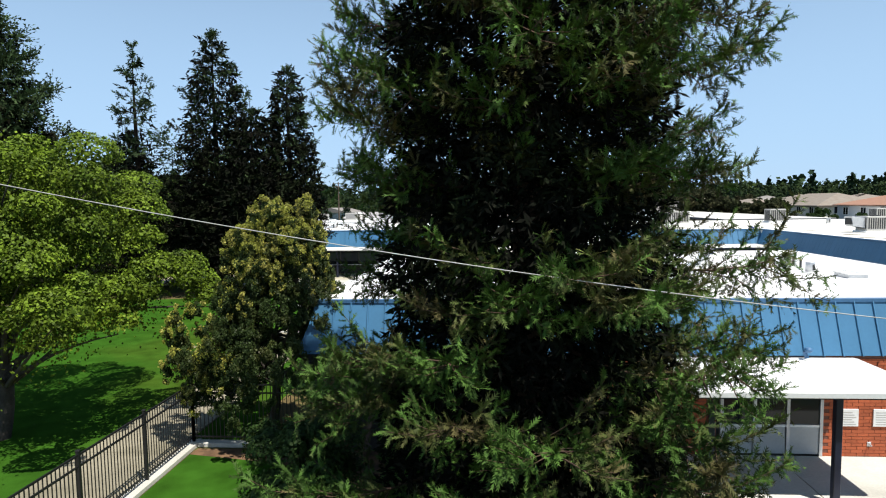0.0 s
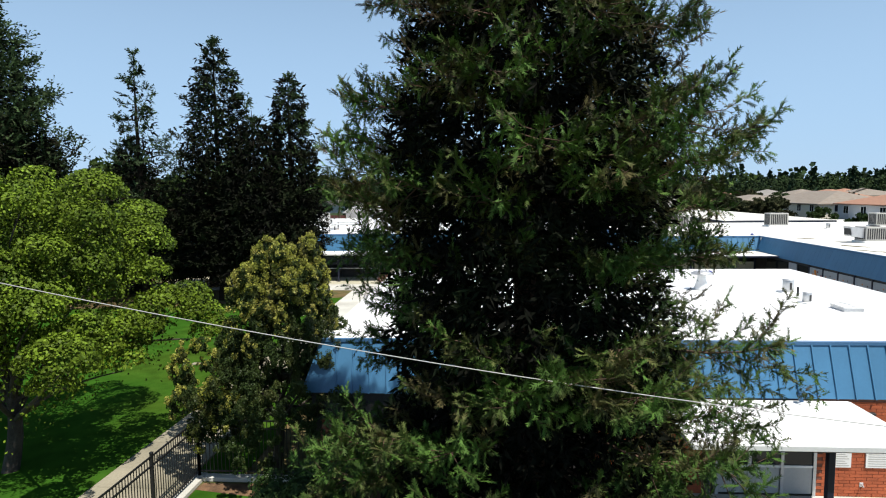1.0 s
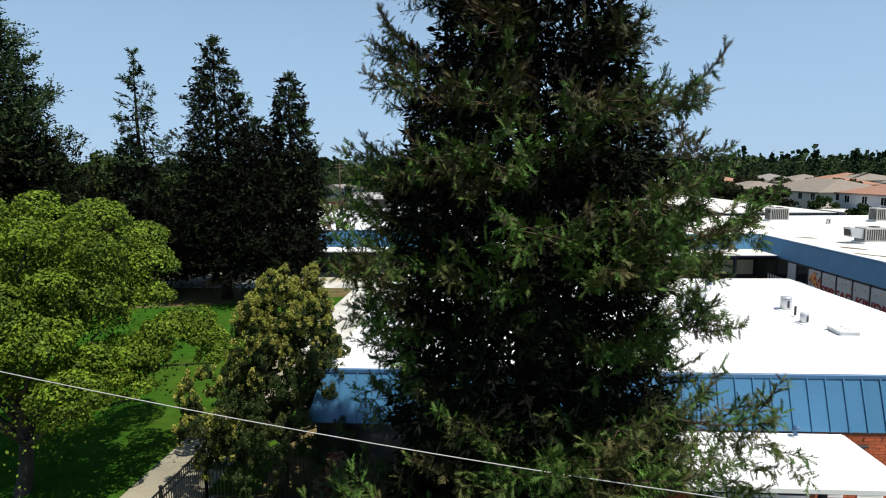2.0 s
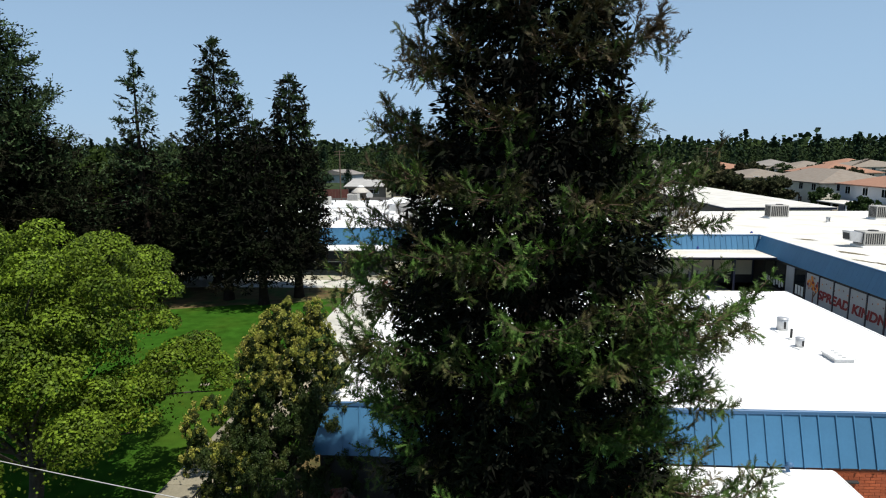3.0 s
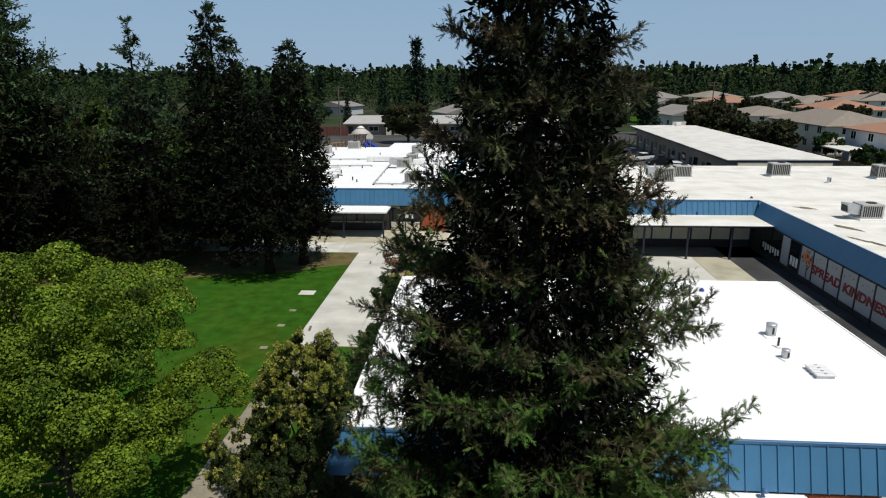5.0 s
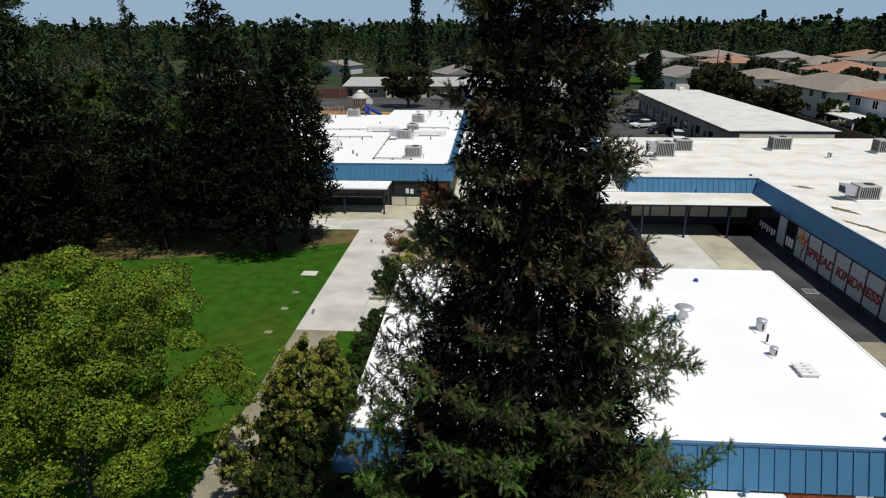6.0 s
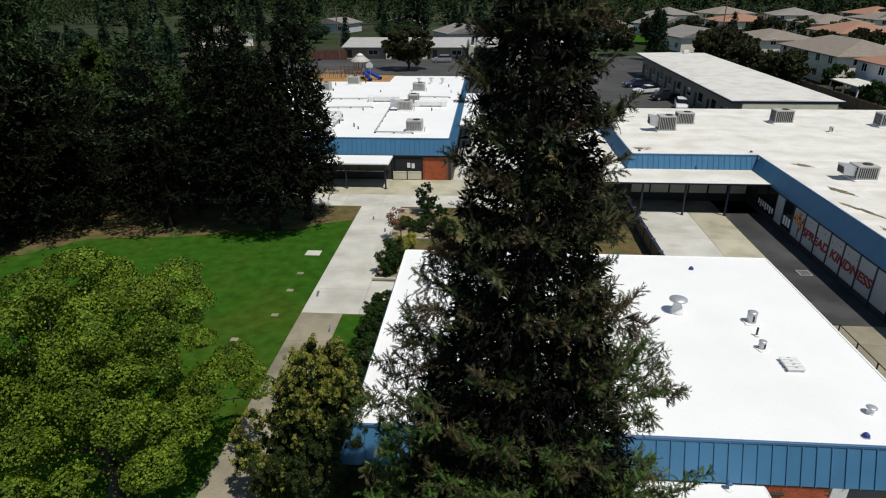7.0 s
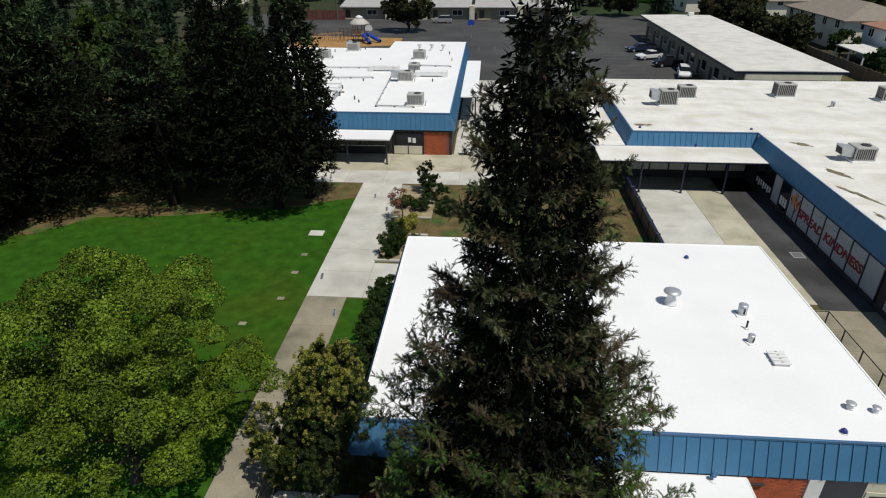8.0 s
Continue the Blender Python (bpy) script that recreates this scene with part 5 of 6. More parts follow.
car(29.6, 95.8, 78, "car_white", "white sport utility vehicle parked on asphalt", True)
car(27.6, 110.2, 20, "car_white", "white hatchback parked on asphalt")
car(29.2, 104.0, 12, "car_dark", "dark pickup parked beside the modular building", False, True)
car(27.4, 117.5, 15, "car_blue", "dark blue sedan parked by the modular building")
car(16.8, 82.0, 5, "car_dark", "dark car parked behind the white roof")
car(-11.4, 153.5, 0, "car_silver", "silver car parked before the portables", True)
car(4.6, 154.0, 0, "car_white", "white car parked before the portables", True)
car(9.5, 118.0, 10, "car_silver", "silver car parked on the asphalt yard")
car(13.5, 112.0, 8, "car_white", "white car parked on the asphalt yard")
car(12.5, 140.0, 0, "car_white", "white car parked far across the yard", True)
car(18.5, 146.0, 0, "car_dark", "dark car parked far across the yard")


def window_part(parent, plane, u0, u1, z0, z1, side):
    """Framed pane on a wall: plane 'y' (facing side*y) or 'x'."""
    def b(a0, a1, c0, c1, out):
        if plane[0] == "y":
            y = plane[1]
            return box(a0, a1, min(y, y + side * out), max(y, y + side * out), c0, c1)
        x = plane[1]
        return box(min(x, x + side * out), max(x, x + side * out), a0, a1, c0, c1)
    w = part("window", b(u0, u1, z0, z1, 0.03), M["glass"], parent, "dark window pane")
    for a0, a1, c0, c1 in ((u0 - 0.1, u1 + 0.1, z1, z1 + 0.1), (u0 - 0.1, u1 + 0.1, z0 - 0.1, z0), (u0 - 0.1, u0, z0, z1), (u1, u1 + 0.1, z0, z1), ((u0 + u1) / 2 - 0.03, (u0 + u1) / 2 + 0.03, z0, z1)):
        part("frame", b(a0, a1, c0, c1, 0.06), M["white_trim"], w)


def house(x, y, w, d, eave, ridge, wall, roof, label, rz=0, hip=True, floors=2):
    """House with a hipped or gabled roof; the ridge runs along its y axis."""
    h = thing("house", x, y, 0, rz, label, "house", "houses beyond the school")
    part("wall", prism(rect(-w / 2, w / 2, -d / 2, d / 2), -0.05, eave), M[wall], h)
    o = 0.6
    i = w / 2 if hip else 0.0
    a, b = w / 2 + o, d / 2 + o
    base = [(-a, -b, eave - 0.05), (a, -b, eave - 0.05), (a, b, eave - 0.05), (-a, b, eave - 0.05)]
    up = [(px, py, pz + 0.18) for px, py, pz in base]
    rg = [(0, -b + i, ridge), (0, b - i, ridge)]
    part("roof", solid(base + up + rg, [(3, 2, 1, 0), (0, 1, 5, 4), (1, 2, 6, 5), (2, 3, 7, 6), (3, 0, 4, 7), (4, 5, 8), (5, 6, 9, 8), (6, 7, 9), (7, 4, 8, 9)]), M[roof], h, "tiled pitched roof")
    for f in range(floors):
        z = 0.95 + f * 2.75
        n = max(2, int(d / 4.5))
        for k in range(n):
            u = -d / 2 + (k + 0.5) * d / n
            window_part(h, ("x", -w / 2), u - 0.7, u + 0.7, z, z + 1.25, -1)
        for k in range(max(1, int(w / 5))):
            u = -w / 2 + (k + 0.5) * w / max(1, int(w / 5))
            if f == 1 or k:
                window_part(h, ("y", -d / 2), u - 0.6, u + 0.6, z, z + 1.25, -1)
    return h


house(70.6, 131.8, 14, 24, 5.1, 7.6, "stucco", "tile_tan", "two-storey pale stucco house with tan tile roof")
house(71.6, 104.4, 15, 20, 5.3, 7.6, "stucco_grey", "tile_red", "two-storey grey house with terracotta tile roof")
house(71.5, 167.0, 14, 18, 4.6, 6.6, "stucco", "tile_tan", "pale house with grey-tan roof")
house(58.0, 186.0, 15, 16, 3.6, 6.0, "stucco", "tile_grey", "pale house with grey shingle roof", 10, False, 1)
house(97.0, 178.0, 16, 18, 5.2, 7.8, "stucco", "tile_red", "pale stucco house with terracotta roof")
house(112.0, 152.0, 16, 18, 5.2, 7.8, "stucco", "tile_red", "two-storey stucco house with red tile roof")
house(128.0, 182.0, 18, 20, 5.2, 7.8, "stucco", "tile_tan", "large stucco house with tan tile roof")
house(108.0, 215.0, 18, 18, 5.2, 7.8, "stucco", "tile_tan", "large pale house with tan tile roof")
house(86.0, 230.0, 18, 16, 5.0, 7.4, "stucco", "tile_red", "pale house with orange tile roof")
house(62.0, 236.0, 15, 15, 3.6, 6.2, "stucco_grey", "tile_grey", "pale house with light grey roof", 20, False, 1)
house(140.0, 235.0, 22, 18, 5.2, 8.0, "stucco", "tile_tan", "large pale house with tan tile roof")
house(41.0, 218.0, 13, 15, 3.3, 5.6, "stucco_grey", "tile_grey", "grey house among dark trees", -15, False, 1)
house(-8.0, 205.0, 16, 13, 3.2, 5.6, "stucco_grey", "tile_grey", "low grey-roofed house behind the portables", 25, False, 1)
house(-34.0, 252.0, 15, 13, 3.2, 5.2, "stucco_grey", "tile_grey", "low grey-roofed house among trees", 0, False, 1)
house(-84.0, 196.0, 16, 14, 3.2, 5.6, "stucco", "tile_tan", "low tan-roofed house among trees", 30, False, 1)
house(-60.0, 250.0, 15, 12, 3.2, 5.2, "stucco_grey", "tile_grey", "low house among trees", -20, False, 1)
house(18.0, 240.0, 15, 12, 3.2, 5.4, "stucco", "tile_grey", "low house with grey roof", 10, False, 1)
for x, y, roof_, rz in ((168, 200, "tile_tan", 0), (152, 268, "tile_red", 10), (118, 262, "tile_grey", -10), (185, 245, "tile_red", 0), (96, 275, "tile_tan", 15), (72, 268, "tile_grey", 0), (205, 280, "tile_tan", 5)):
    house(x, y, 17, 17, 5.2, 7.8, "stucco", roof_, "pale stucco house with a tiled roof beyond the school", rz)
# patio cover between the near houses
pc = thing("patio_cover", 60.6, 106.0, 0, 0, "pale patio cover on white posts beside the house", "patio cover")
part("roof", box(-2.6, 3.0, -4.5, 4.5, 2.5, 2.7, 0.03), M["roof_modular"], pc)
for px, py in ((-2.3, -4.2), (-2.3, 0), (-2.3, 4.2)):
    part("post", box(px - 0.1, px + 0.1, py - 0.1, py + 0.1, 0, 2.5), M["white_trim"], pc)
# board fence behind the modular building
fb = thing("board_fence", 0, 0, 0, 0, "weathered brown board fence behind the modular building", "fence")
bm = box(-0.03, 0.03, -0.42, 0.42, 0, 1.9, 0.01)
me = bpy.data.meshes.new("board")
bm.to_mesh(me)
bm.free()
me.materials.append(M["fence_wood"])
for k in range(90):
    piece("board", me, fb, 55.0 + 0.02 * (k % 2), 72 + 0.86 * k, 0)
for k in range(32):
    part("post", box(55.06, 55.16, 72 + 2.4 * k, 72.1 + 2.4 * k, 0, 2.0), M["fence_wood"], fb)

rf = thing("board_fence", -42.0, 158.0, 0, 0, "reddish brown board fence behind the playground", "fence")
for k in range(14):
    part("board", box(-6.0 + k * 0.86, -5.18 + k * 0.86, -0.03, 0.03, 0, 2.3, 0.01), M["fence_red"], rf)
# portables behind the yard
for x0, x1, dark in ((-37.0, -26.2, 0), (-24.4, -17.0, 0), (-15.0, -5.2, 0), (-3.4, 6.6, 0), (8.4, 18.5, 0)):
    p = thing("portable_classroom", (x0 + x1) / 2, 160.2, 0, 0, "beige portable classroom with pale shed roof", "portable classroom", "portable classrooms")
    w = (x1 - x0) / 2
    part("wall", prism(rect(-w, w, 0, 10), 0, [2.7, 2.7, 3.9, 3.9]), M["tan"], p)
    part("end_panel", box(w + 0.05, w + 1.3, -1.2, 1.0, 0, 3.3, 0.03), M["cream_panel"], p)
    part("roof", solid([(-w - 0.5, -1.0, 2.75), (w + 0.5, -1.0, 2.75), (w + 0.5, 10.5, 4.15), (-w - 0.5, 10.5, 4.15), (-w - 0.5, -1.0, 2.95), (w + 0.5, -1.0, 2.95), (w + 0.5, 10.5, 4.35), (-w - 0.5, 10.5, 4.35)],
                       [(3, 2, 1, 0), (4, 5, 6, 7), (0, 1, 5, 4), (1, 2, 6, 5), (2, 3, 7, 6), (3, 0, 4, 7)]), M["roof_portable"], p, "pale shed roof")
    part("door", box(-w + 0.7, -w + 1.9, -0.04, 0.02, 0.1, 2.15), M["slot"], p)
    window_part(p, ("y", 0.0), w * 0.15, w * 0.15 + 2.4, 1.0, 2.1, -1)
    part("ramp", box(-w + 0.3, -w + 3.5, -1.4, -0.05, 0, 0.2, 0.03), M["concrete_aged"], p)

# ---- playground ----
pg = thing("play_structure", -26.0, 126.0, 0, 0, "play structure with grey hexagonal roof and blue slides", "playground equipment")
for k in range(6):
    a = math.pi / 3 * k
    part("post", rod((1.35 * math.cos(a), 1.35 * math.sin(a), 0), (1.35 * math.cos(a), 1.35 * math.sin(a), 3.6), 0.07), M["play_brown"], pg)
part("deck", turned([(1.4, 1.25), (1.4, 1.4), (0.1, 1.41)], 6), M["play_brown"], pg)
roof_ = part("roof", turned([(2.1, 3.4), (2.1, 3.5), (1.2, 4.2), (0.7, 4.5)], 6), M["play_grey"], pg, "grey hexagonal roof")
part("roof_cap", turned([(0.8, 4.5), (0.8, 4.65), (0.3, 4.95), (0.05, 5.0)], 6), M["paper"], roof_)
for x0, y0, x1, y1 in ((0.9, -1.0, 2.6, -3.6), (1.3, 0.4, 4.3, -1.4)):
    v, q = tubes([(np.stack([np.linspace(x0, x1, 8), np.linspace(y0, y1, 8), 1.5 - 1.25 * np.linspace(0, 1, 8) ** 0.85 + 0.05], 1), np.full(8, 0.36))], 8)
    array_mesh("slide", v, q, M["play_blue"], pg, "blue plastic slide", True)
for k in range(3):
    part("panel", box(-1.2 + k * 0.8, -0.6 + k * 0.8, -1.25, -1.2, 1.4, 2.3), M["play_tan"], pg)
climber = thing("climbing_frame", -32.0, 126.2, 0, 0, "tan and brown steel climbing frame on woodchips", "playground equipment")
for k in range(7):
    z = 0.6 + 0.5 * math.sin(k * 0.9) ** 2
    part("post", rod((-2.4 + k * 0.8, -0.7, 0), (-2.4 + k * 0.8, -0.7, z + 0.9), 0.05), M["play_tan"], climber)
    part("post", rod((-2.4 + k * 0.8, 0.7, 0), (-2.4 + k * 0.8, 0.7, z + 0.9), 0.05), M["play_brown"], climber)
    part("rung", rod((-2.4 + k * 0.8, -0.7, z), (-2.4 + k * 0.8, 0.7, z), 0.04), M["play_tan"], climber)
for s in (-0.7, 0.7):
    part("rail", rod((-2.4, s, 1.3), (2.4, s, 1.6), 0.05), M["play_tan"], climber)
for x in (-36.5, -29.4):
    fr = thing("climbing_frame", x, 128.2, 0, 0, "brown steel play arch on woodchips", "playground equipment")
    for k in range(4):
        part("post", rod((-1.2 + 0.8 * k, 0, 0), (-1.2 + 0.8 * k, 0, 2.2), 0.05), M["play_brown"], fr)
    for z in (0.8, 1.5, 2.2):
        part("rail", rod((-1.2, 0, z), (1.2, 0, z), 0.045), M["play_brown"], fr)


def backboard(x, y, h=2.9, material="paper", label="white fan-shaped basketball backboard on a steel pole"):
    b = thing("basketball_hoop", x, y, 0, 0, label, "basketball hoop", "basketball hoops in the yard")
    part("pole", rod((0, 0.5, 0), (0, 0.5, h), 0.07), M["galv"], b)
    part("arm", rod((0, 0.5, h - 0.1), (0, 0.05, h - 0.1), 0.05), M["galv"], b)
    bd = bmesh.new()
    bmesh.ops.create_circle(bd, cap_ends=True, segments=20, radius=0.72)
    for v in bd.verts:
        v.co.y = max(v.co.y, -0.42)
    g = bmesh.ops.extrude_face_region(bd, geom=list(bd.faces))
    bmesh.ops.translate(bd, vec=(0, 0, 0.05), verts=[e for e in g["geom"] if isinstance(e, bmesh.types.BMVert)])
    bmesh.ops.transform(bd, matrix=Matrix.Translation((0, 0, h)) @ pose(0, 0, 0, 90, 0, 0), verts=bd.verts)
    bmesh.ops.recalc_face_normals(bd, faces=bd.faces)
    part("board", bd, M[material], b)
    rim_bm = bmesh.new()
    for k in range(10):
        a0, a1 = 2 * math.pi * k / 10, 2 * math.pi * (k + 1) / 10
        rod((0.22 * math.cos(a0), -0.32 + 0.22 * math.sin(a0), h - 0.28), (0.22 * math.cos(a1), -0.32 + 0.22 * math.sin(a1), h - 0.28), 0.015, 5, rim_bm)
    part("rim", rim_bm, M["red_paint"], b)


backboard(-23.3, 104.2, 3.0)
backboard(-23.5, 122.5, 3.0)
backboard(-3.9, 131.5, 2.9, "play_blue", "blue backboard on a steel pole")

# ---- iron fence, railing, cable ----
FX, FY = -8.14, 16.36
picket = bpy.data.meshes.new("picket")
bm = box(-0.009, 0.009, -0.009, 0.009, 0.06, 1.68)
bm.to_mesh(picket)
bm.free()
picket.materials.append(M["black_iron"])


def iron_fence(a, b, bay, label):
    f = thing("iron_fence", a[0], a[1], 0.11, 0, label, "fence", "black iron fence runs")
    d = Vector((b[0] - a[0], b[1] - a[1]))
    L = d.length
    d.normalize()
    along_x = abs(d.x) > 0.5
    for z in (0.14, 1.42, 1.66):
        x0, x1 = sorted((0, d.x * L))
        y0, y1 = sorted((0, d.y * L))
        part("rail", box(x0 - 0.018, x1 + 0.018, y0 - 0.018, y1 + 0.018, z - 0.02, z + 0.02), M["black_iron"], f)
    k = 0.1
    while k < L:
        piece("picket", picket, f, d.x * k, d.y * k, 0)
        k += 0.115
    k = 0.0
    while k < L + 0.01:
        p = part("post", box(d.x * k - 0.035, d.x * k + 0.035, d.y * k - 0.035, d.y * k + 0.035, -0.02, 1.74, 0.006), M["black_iron"], f)
        part("cap", box(d.x * k - 0.045, d.x * k + 0.045, d.y * k - 0.045, d.y * k + 0.045, 1.74, 1.77, 0.01), M["black_iron"], p)
        k += bay
    return f


iron_fence((FX, FY), (FX, -4.0), 2.42, "black iron picket fence along the concrete walk")
iron_fence((FX, FY), (-4.75, FY), 2.42, "black iron picket fence between walk and building")
rl = thing("steel_railing", 19.5, 20.8, 0.0, 0, "dark steel mesh railing beside the roofed building", "railing")
for k in range(6):
    part("post", rod((0, k * 1.8, 0), (0, k * 1.8, 1.1), 0.035), M["black_iron"], rl)
for z in (0.2, 1.1):
    part("rail", rod((0, 0, z), (0, 9.0, z), 0.025), M["black_iron"], rl)
for k in range(60):
    part("mesh_bar", rod((0, 0.15 * k + 0.07, 0.2), (0, 0.15 * k + 0.07, 1.1), 0.006, 4), M["galv"], rl)
rl2 = thing("steel_railing", 19.5, 29.8, 0.0, 0, "short dark steel railing across the path", "railing")
for k in range(1, 3):
    part("post", rod((-k * 1.6, 0, 0), (-k * 1.6, 0, 1.1), 0.035), M["black_iron"], rl2)
part("rail", rod((0, 0, 1.1), (-3.2, 0, 1.1), 0.025), M["black_iron"], rl2)
part("rail", rod((0, 0, 0.3), (-3.2, 0, 0.3), 0.025), M["black_iron"], rl2)
# Navy-black colour carries the shade of the wall's west face.
low = thing("low_wall", 12.15, 41.0, 0, 0, "low wall beside the courtyard slab, coloured dark for its shaded face", "wall")
part("core", box(-0.12, 0.12, -9, 9, 0, 1.3, 0.02), M["navy"], low)
for k in range(9):
    part("post", box(-0.16, 0.16, -8.9 + k * 2.2, -8.75 + k * 2.2, 0, 1.34, 0.01), M["navy"], low)

cs = np.linspace(-26, 26, 60)
v, q = tubes([(np.stack([cs, 7.3 + 0.02 * cs, 6.07 - 0.1587 * cs + 0.0041 * cs ** 2], 1), np.full(60, 0.0065))], 6)
cab = array_mesh("overhead_cable", v, q, M["cable"], None, "", True)
tagged(cab, "thin pale overhead service cable strung across the front lawn", "cable")
for x in (-26.0, 26.0):
    z = 6.07 - 0.1587 * x + 0.0041 * x * x
    po = thing("utility_pole", x, 7.3 + 0.02 * x, 0, 0, "weathered wooden pole carrying the service cable", "utility pole")
    part("pole", rod((0, 0, -0.1), (0, 0, z + 0.25), 0.13, 10, None, 0.1), M["wood_pole"], po)
for x, y in ((69.0, 196.0), (-38.0, 158.0), (20.0, 178.0)):
    po = thing("utility_pole", x, y, 0, 0, "tall weathered utility pole with crossarms", "utility pole", "distant utility poles")
    part("pole", rod((0, 0, -0.1), (0, 0, 12.5), 0.2, 8, None, 0.14), M["wood_pole"], po)
    for z in (11.2, 12.0):
        part("crossarm", box(-1.4, 1.4, -0.09, 0.09, z, z + 0.16), M["wood_pole"], po)

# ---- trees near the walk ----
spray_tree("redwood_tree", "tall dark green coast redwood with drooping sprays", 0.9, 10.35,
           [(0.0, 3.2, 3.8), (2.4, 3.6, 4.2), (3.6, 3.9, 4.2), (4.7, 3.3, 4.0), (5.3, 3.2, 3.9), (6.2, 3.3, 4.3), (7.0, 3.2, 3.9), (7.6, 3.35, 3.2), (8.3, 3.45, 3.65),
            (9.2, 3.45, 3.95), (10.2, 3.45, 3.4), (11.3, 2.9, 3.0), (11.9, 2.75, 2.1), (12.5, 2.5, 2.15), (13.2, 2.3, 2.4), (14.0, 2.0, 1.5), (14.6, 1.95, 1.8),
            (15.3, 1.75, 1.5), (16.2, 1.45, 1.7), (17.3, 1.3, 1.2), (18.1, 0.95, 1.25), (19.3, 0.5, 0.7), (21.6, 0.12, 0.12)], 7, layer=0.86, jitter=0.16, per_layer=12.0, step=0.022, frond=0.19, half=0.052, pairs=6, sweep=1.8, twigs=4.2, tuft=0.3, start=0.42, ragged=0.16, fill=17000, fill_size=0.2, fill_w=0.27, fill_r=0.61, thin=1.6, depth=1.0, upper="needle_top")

oak_lobes = (dome_spots(3, 42, 4.2, 4.5, 3.2, 9.2, 0.6, 1.2, -0.5, 1.5, -0.45) + dome_spots(8, 8, 2.2, 2.2, 3.8, 6.8, 0.9, 1.2, -0.3, 0.6, 0.0)
             + dome_spots(4, 15, 3.0, 2.9, 1.9, 6.0, 0.6, 1.0, 1.4, -2.0, -0.4) + dome_spots(6, 16, 3.1, 2.9, 2.2, 6.7, 0.6, 1.0, -3.5, -1.6, -0.4)
             + dome_spots(5, 10, 1.5, 1.4, 3.1, 5.5, 0.45, 0.8, 4.5, 1.9, -0.5) + dome_spots(9, 10, 1.6, 1.6, 2.6, 4.9, 0.5, 0.85, 3.1, -0.2, -0.5))
dome_tree("shade_tree", "bright green broadleaf tree with rounded leafy clumps", -14.2, 16.6, 3.2, oak_lobes, 12)
yr = random.Random(19)
yl, dl = [], []
for i in range(300):
    z = 1.0 + 5.3 * (i / 299) ** 0.95
    r = 2.45 * (1 - z / 7.6) ** 0.65 * (yr.uniform(0.2, 1.0) ** 0.7 if i % 3 else yr.uniform(0.8, 1.1)) + 0.1
    a_ = i * 2.4 + yr.uniform(-0.4, 0.4)
    spot = (math.cos(a_) * r + 0.4, math.sin(a_) * r, z + yr.uniform(-0.25, 0.45), yr.uniform(0.2, 0.36))
    # Yellow tips, a leaf colour, go only to upper and -x clumps as painted light.
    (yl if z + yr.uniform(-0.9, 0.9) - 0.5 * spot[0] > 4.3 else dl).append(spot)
for i in range(60):
    a_, r = i * 2.4, 1.15 * yr.uniform(0.3, 1.0) ** 0.6
    (yl if i % 3 else dl).append((-1.6 + math.cos(a_) * r, -0.3 + math.sin(a_) * r, 1.4 + 2.3 * yr.random(), yr.uniform(0.2, 0.36)))
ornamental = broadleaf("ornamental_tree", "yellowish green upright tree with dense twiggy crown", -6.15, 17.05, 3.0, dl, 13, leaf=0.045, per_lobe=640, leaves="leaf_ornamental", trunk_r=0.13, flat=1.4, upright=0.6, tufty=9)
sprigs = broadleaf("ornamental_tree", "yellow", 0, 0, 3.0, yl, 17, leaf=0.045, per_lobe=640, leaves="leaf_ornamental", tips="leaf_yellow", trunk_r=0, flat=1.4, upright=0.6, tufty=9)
for ob, nm in zip(list(sprigs.children), ("upper_crown", "young_leaves")):
    ob.name, ob.parent = nm, ornamental
bpy.data.objects.remove(sprigs)
broadleaf("shrub", "green leafy shrub at the foot of the redwood", -3.7, 12.2, 0.8, clumps(8, 26, 1.0, 1.0, 0.4, 2.3, 0.35, 0.6, top_heavy=False), 14, leaf=0.065, per_lobe=620, leaves="leaf_hedge", trunk_r=0.05, kind_of="shrub")
broadleaf("shrub", "reddish-leaved shrub under the eaves", -3.6, 14.6, 0.8, clumps(9, 14, 0.6, 0.5, 0.5, 2.6, 0.25, 0.4, top_heavy=False), 15, leaf=0.09, per_lobe=260, leaves="leaf_red", trunk_r=0.04, kind_of="shrub")
broadleaf("shrub", "green leafy shrub beside the redwood", -1.2, 13.9, 0.6, clumps(10, 18, 1.0, 0.7, 0.3, 1.7, 0.3, 0.5, top_heavy=False), 16, leaf=0.07, per_lobe=500, leaves="leaf_hedge", trunk_r=0.05, kind_of="shrub")

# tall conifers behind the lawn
# Crown tops take the lighter, lit needle colour; lower boughs the shaded one.
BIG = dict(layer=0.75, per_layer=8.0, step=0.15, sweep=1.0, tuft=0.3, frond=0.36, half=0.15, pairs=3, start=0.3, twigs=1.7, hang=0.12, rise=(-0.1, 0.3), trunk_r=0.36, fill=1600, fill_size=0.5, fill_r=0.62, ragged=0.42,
           needles="needle_far", upper="needle_far_lit", upper_z=(8.0, 15.0), bark="bark_dark", wood_sides=0, group="tall conifers behind the lawn")
# Their inner fill also uses the near-black needles as painted crown shade.
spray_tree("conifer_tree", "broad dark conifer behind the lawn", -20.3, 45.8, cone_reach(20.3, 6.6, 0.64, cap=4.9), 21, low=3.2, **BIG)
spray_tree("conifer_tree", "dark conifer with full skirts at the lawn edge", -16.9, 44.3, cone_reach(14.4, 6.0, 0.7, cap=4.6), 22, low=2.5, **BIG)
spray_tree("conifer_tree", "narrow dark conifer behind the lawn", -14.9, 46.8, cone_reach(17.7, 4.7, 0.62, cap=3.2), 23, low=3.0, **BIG)
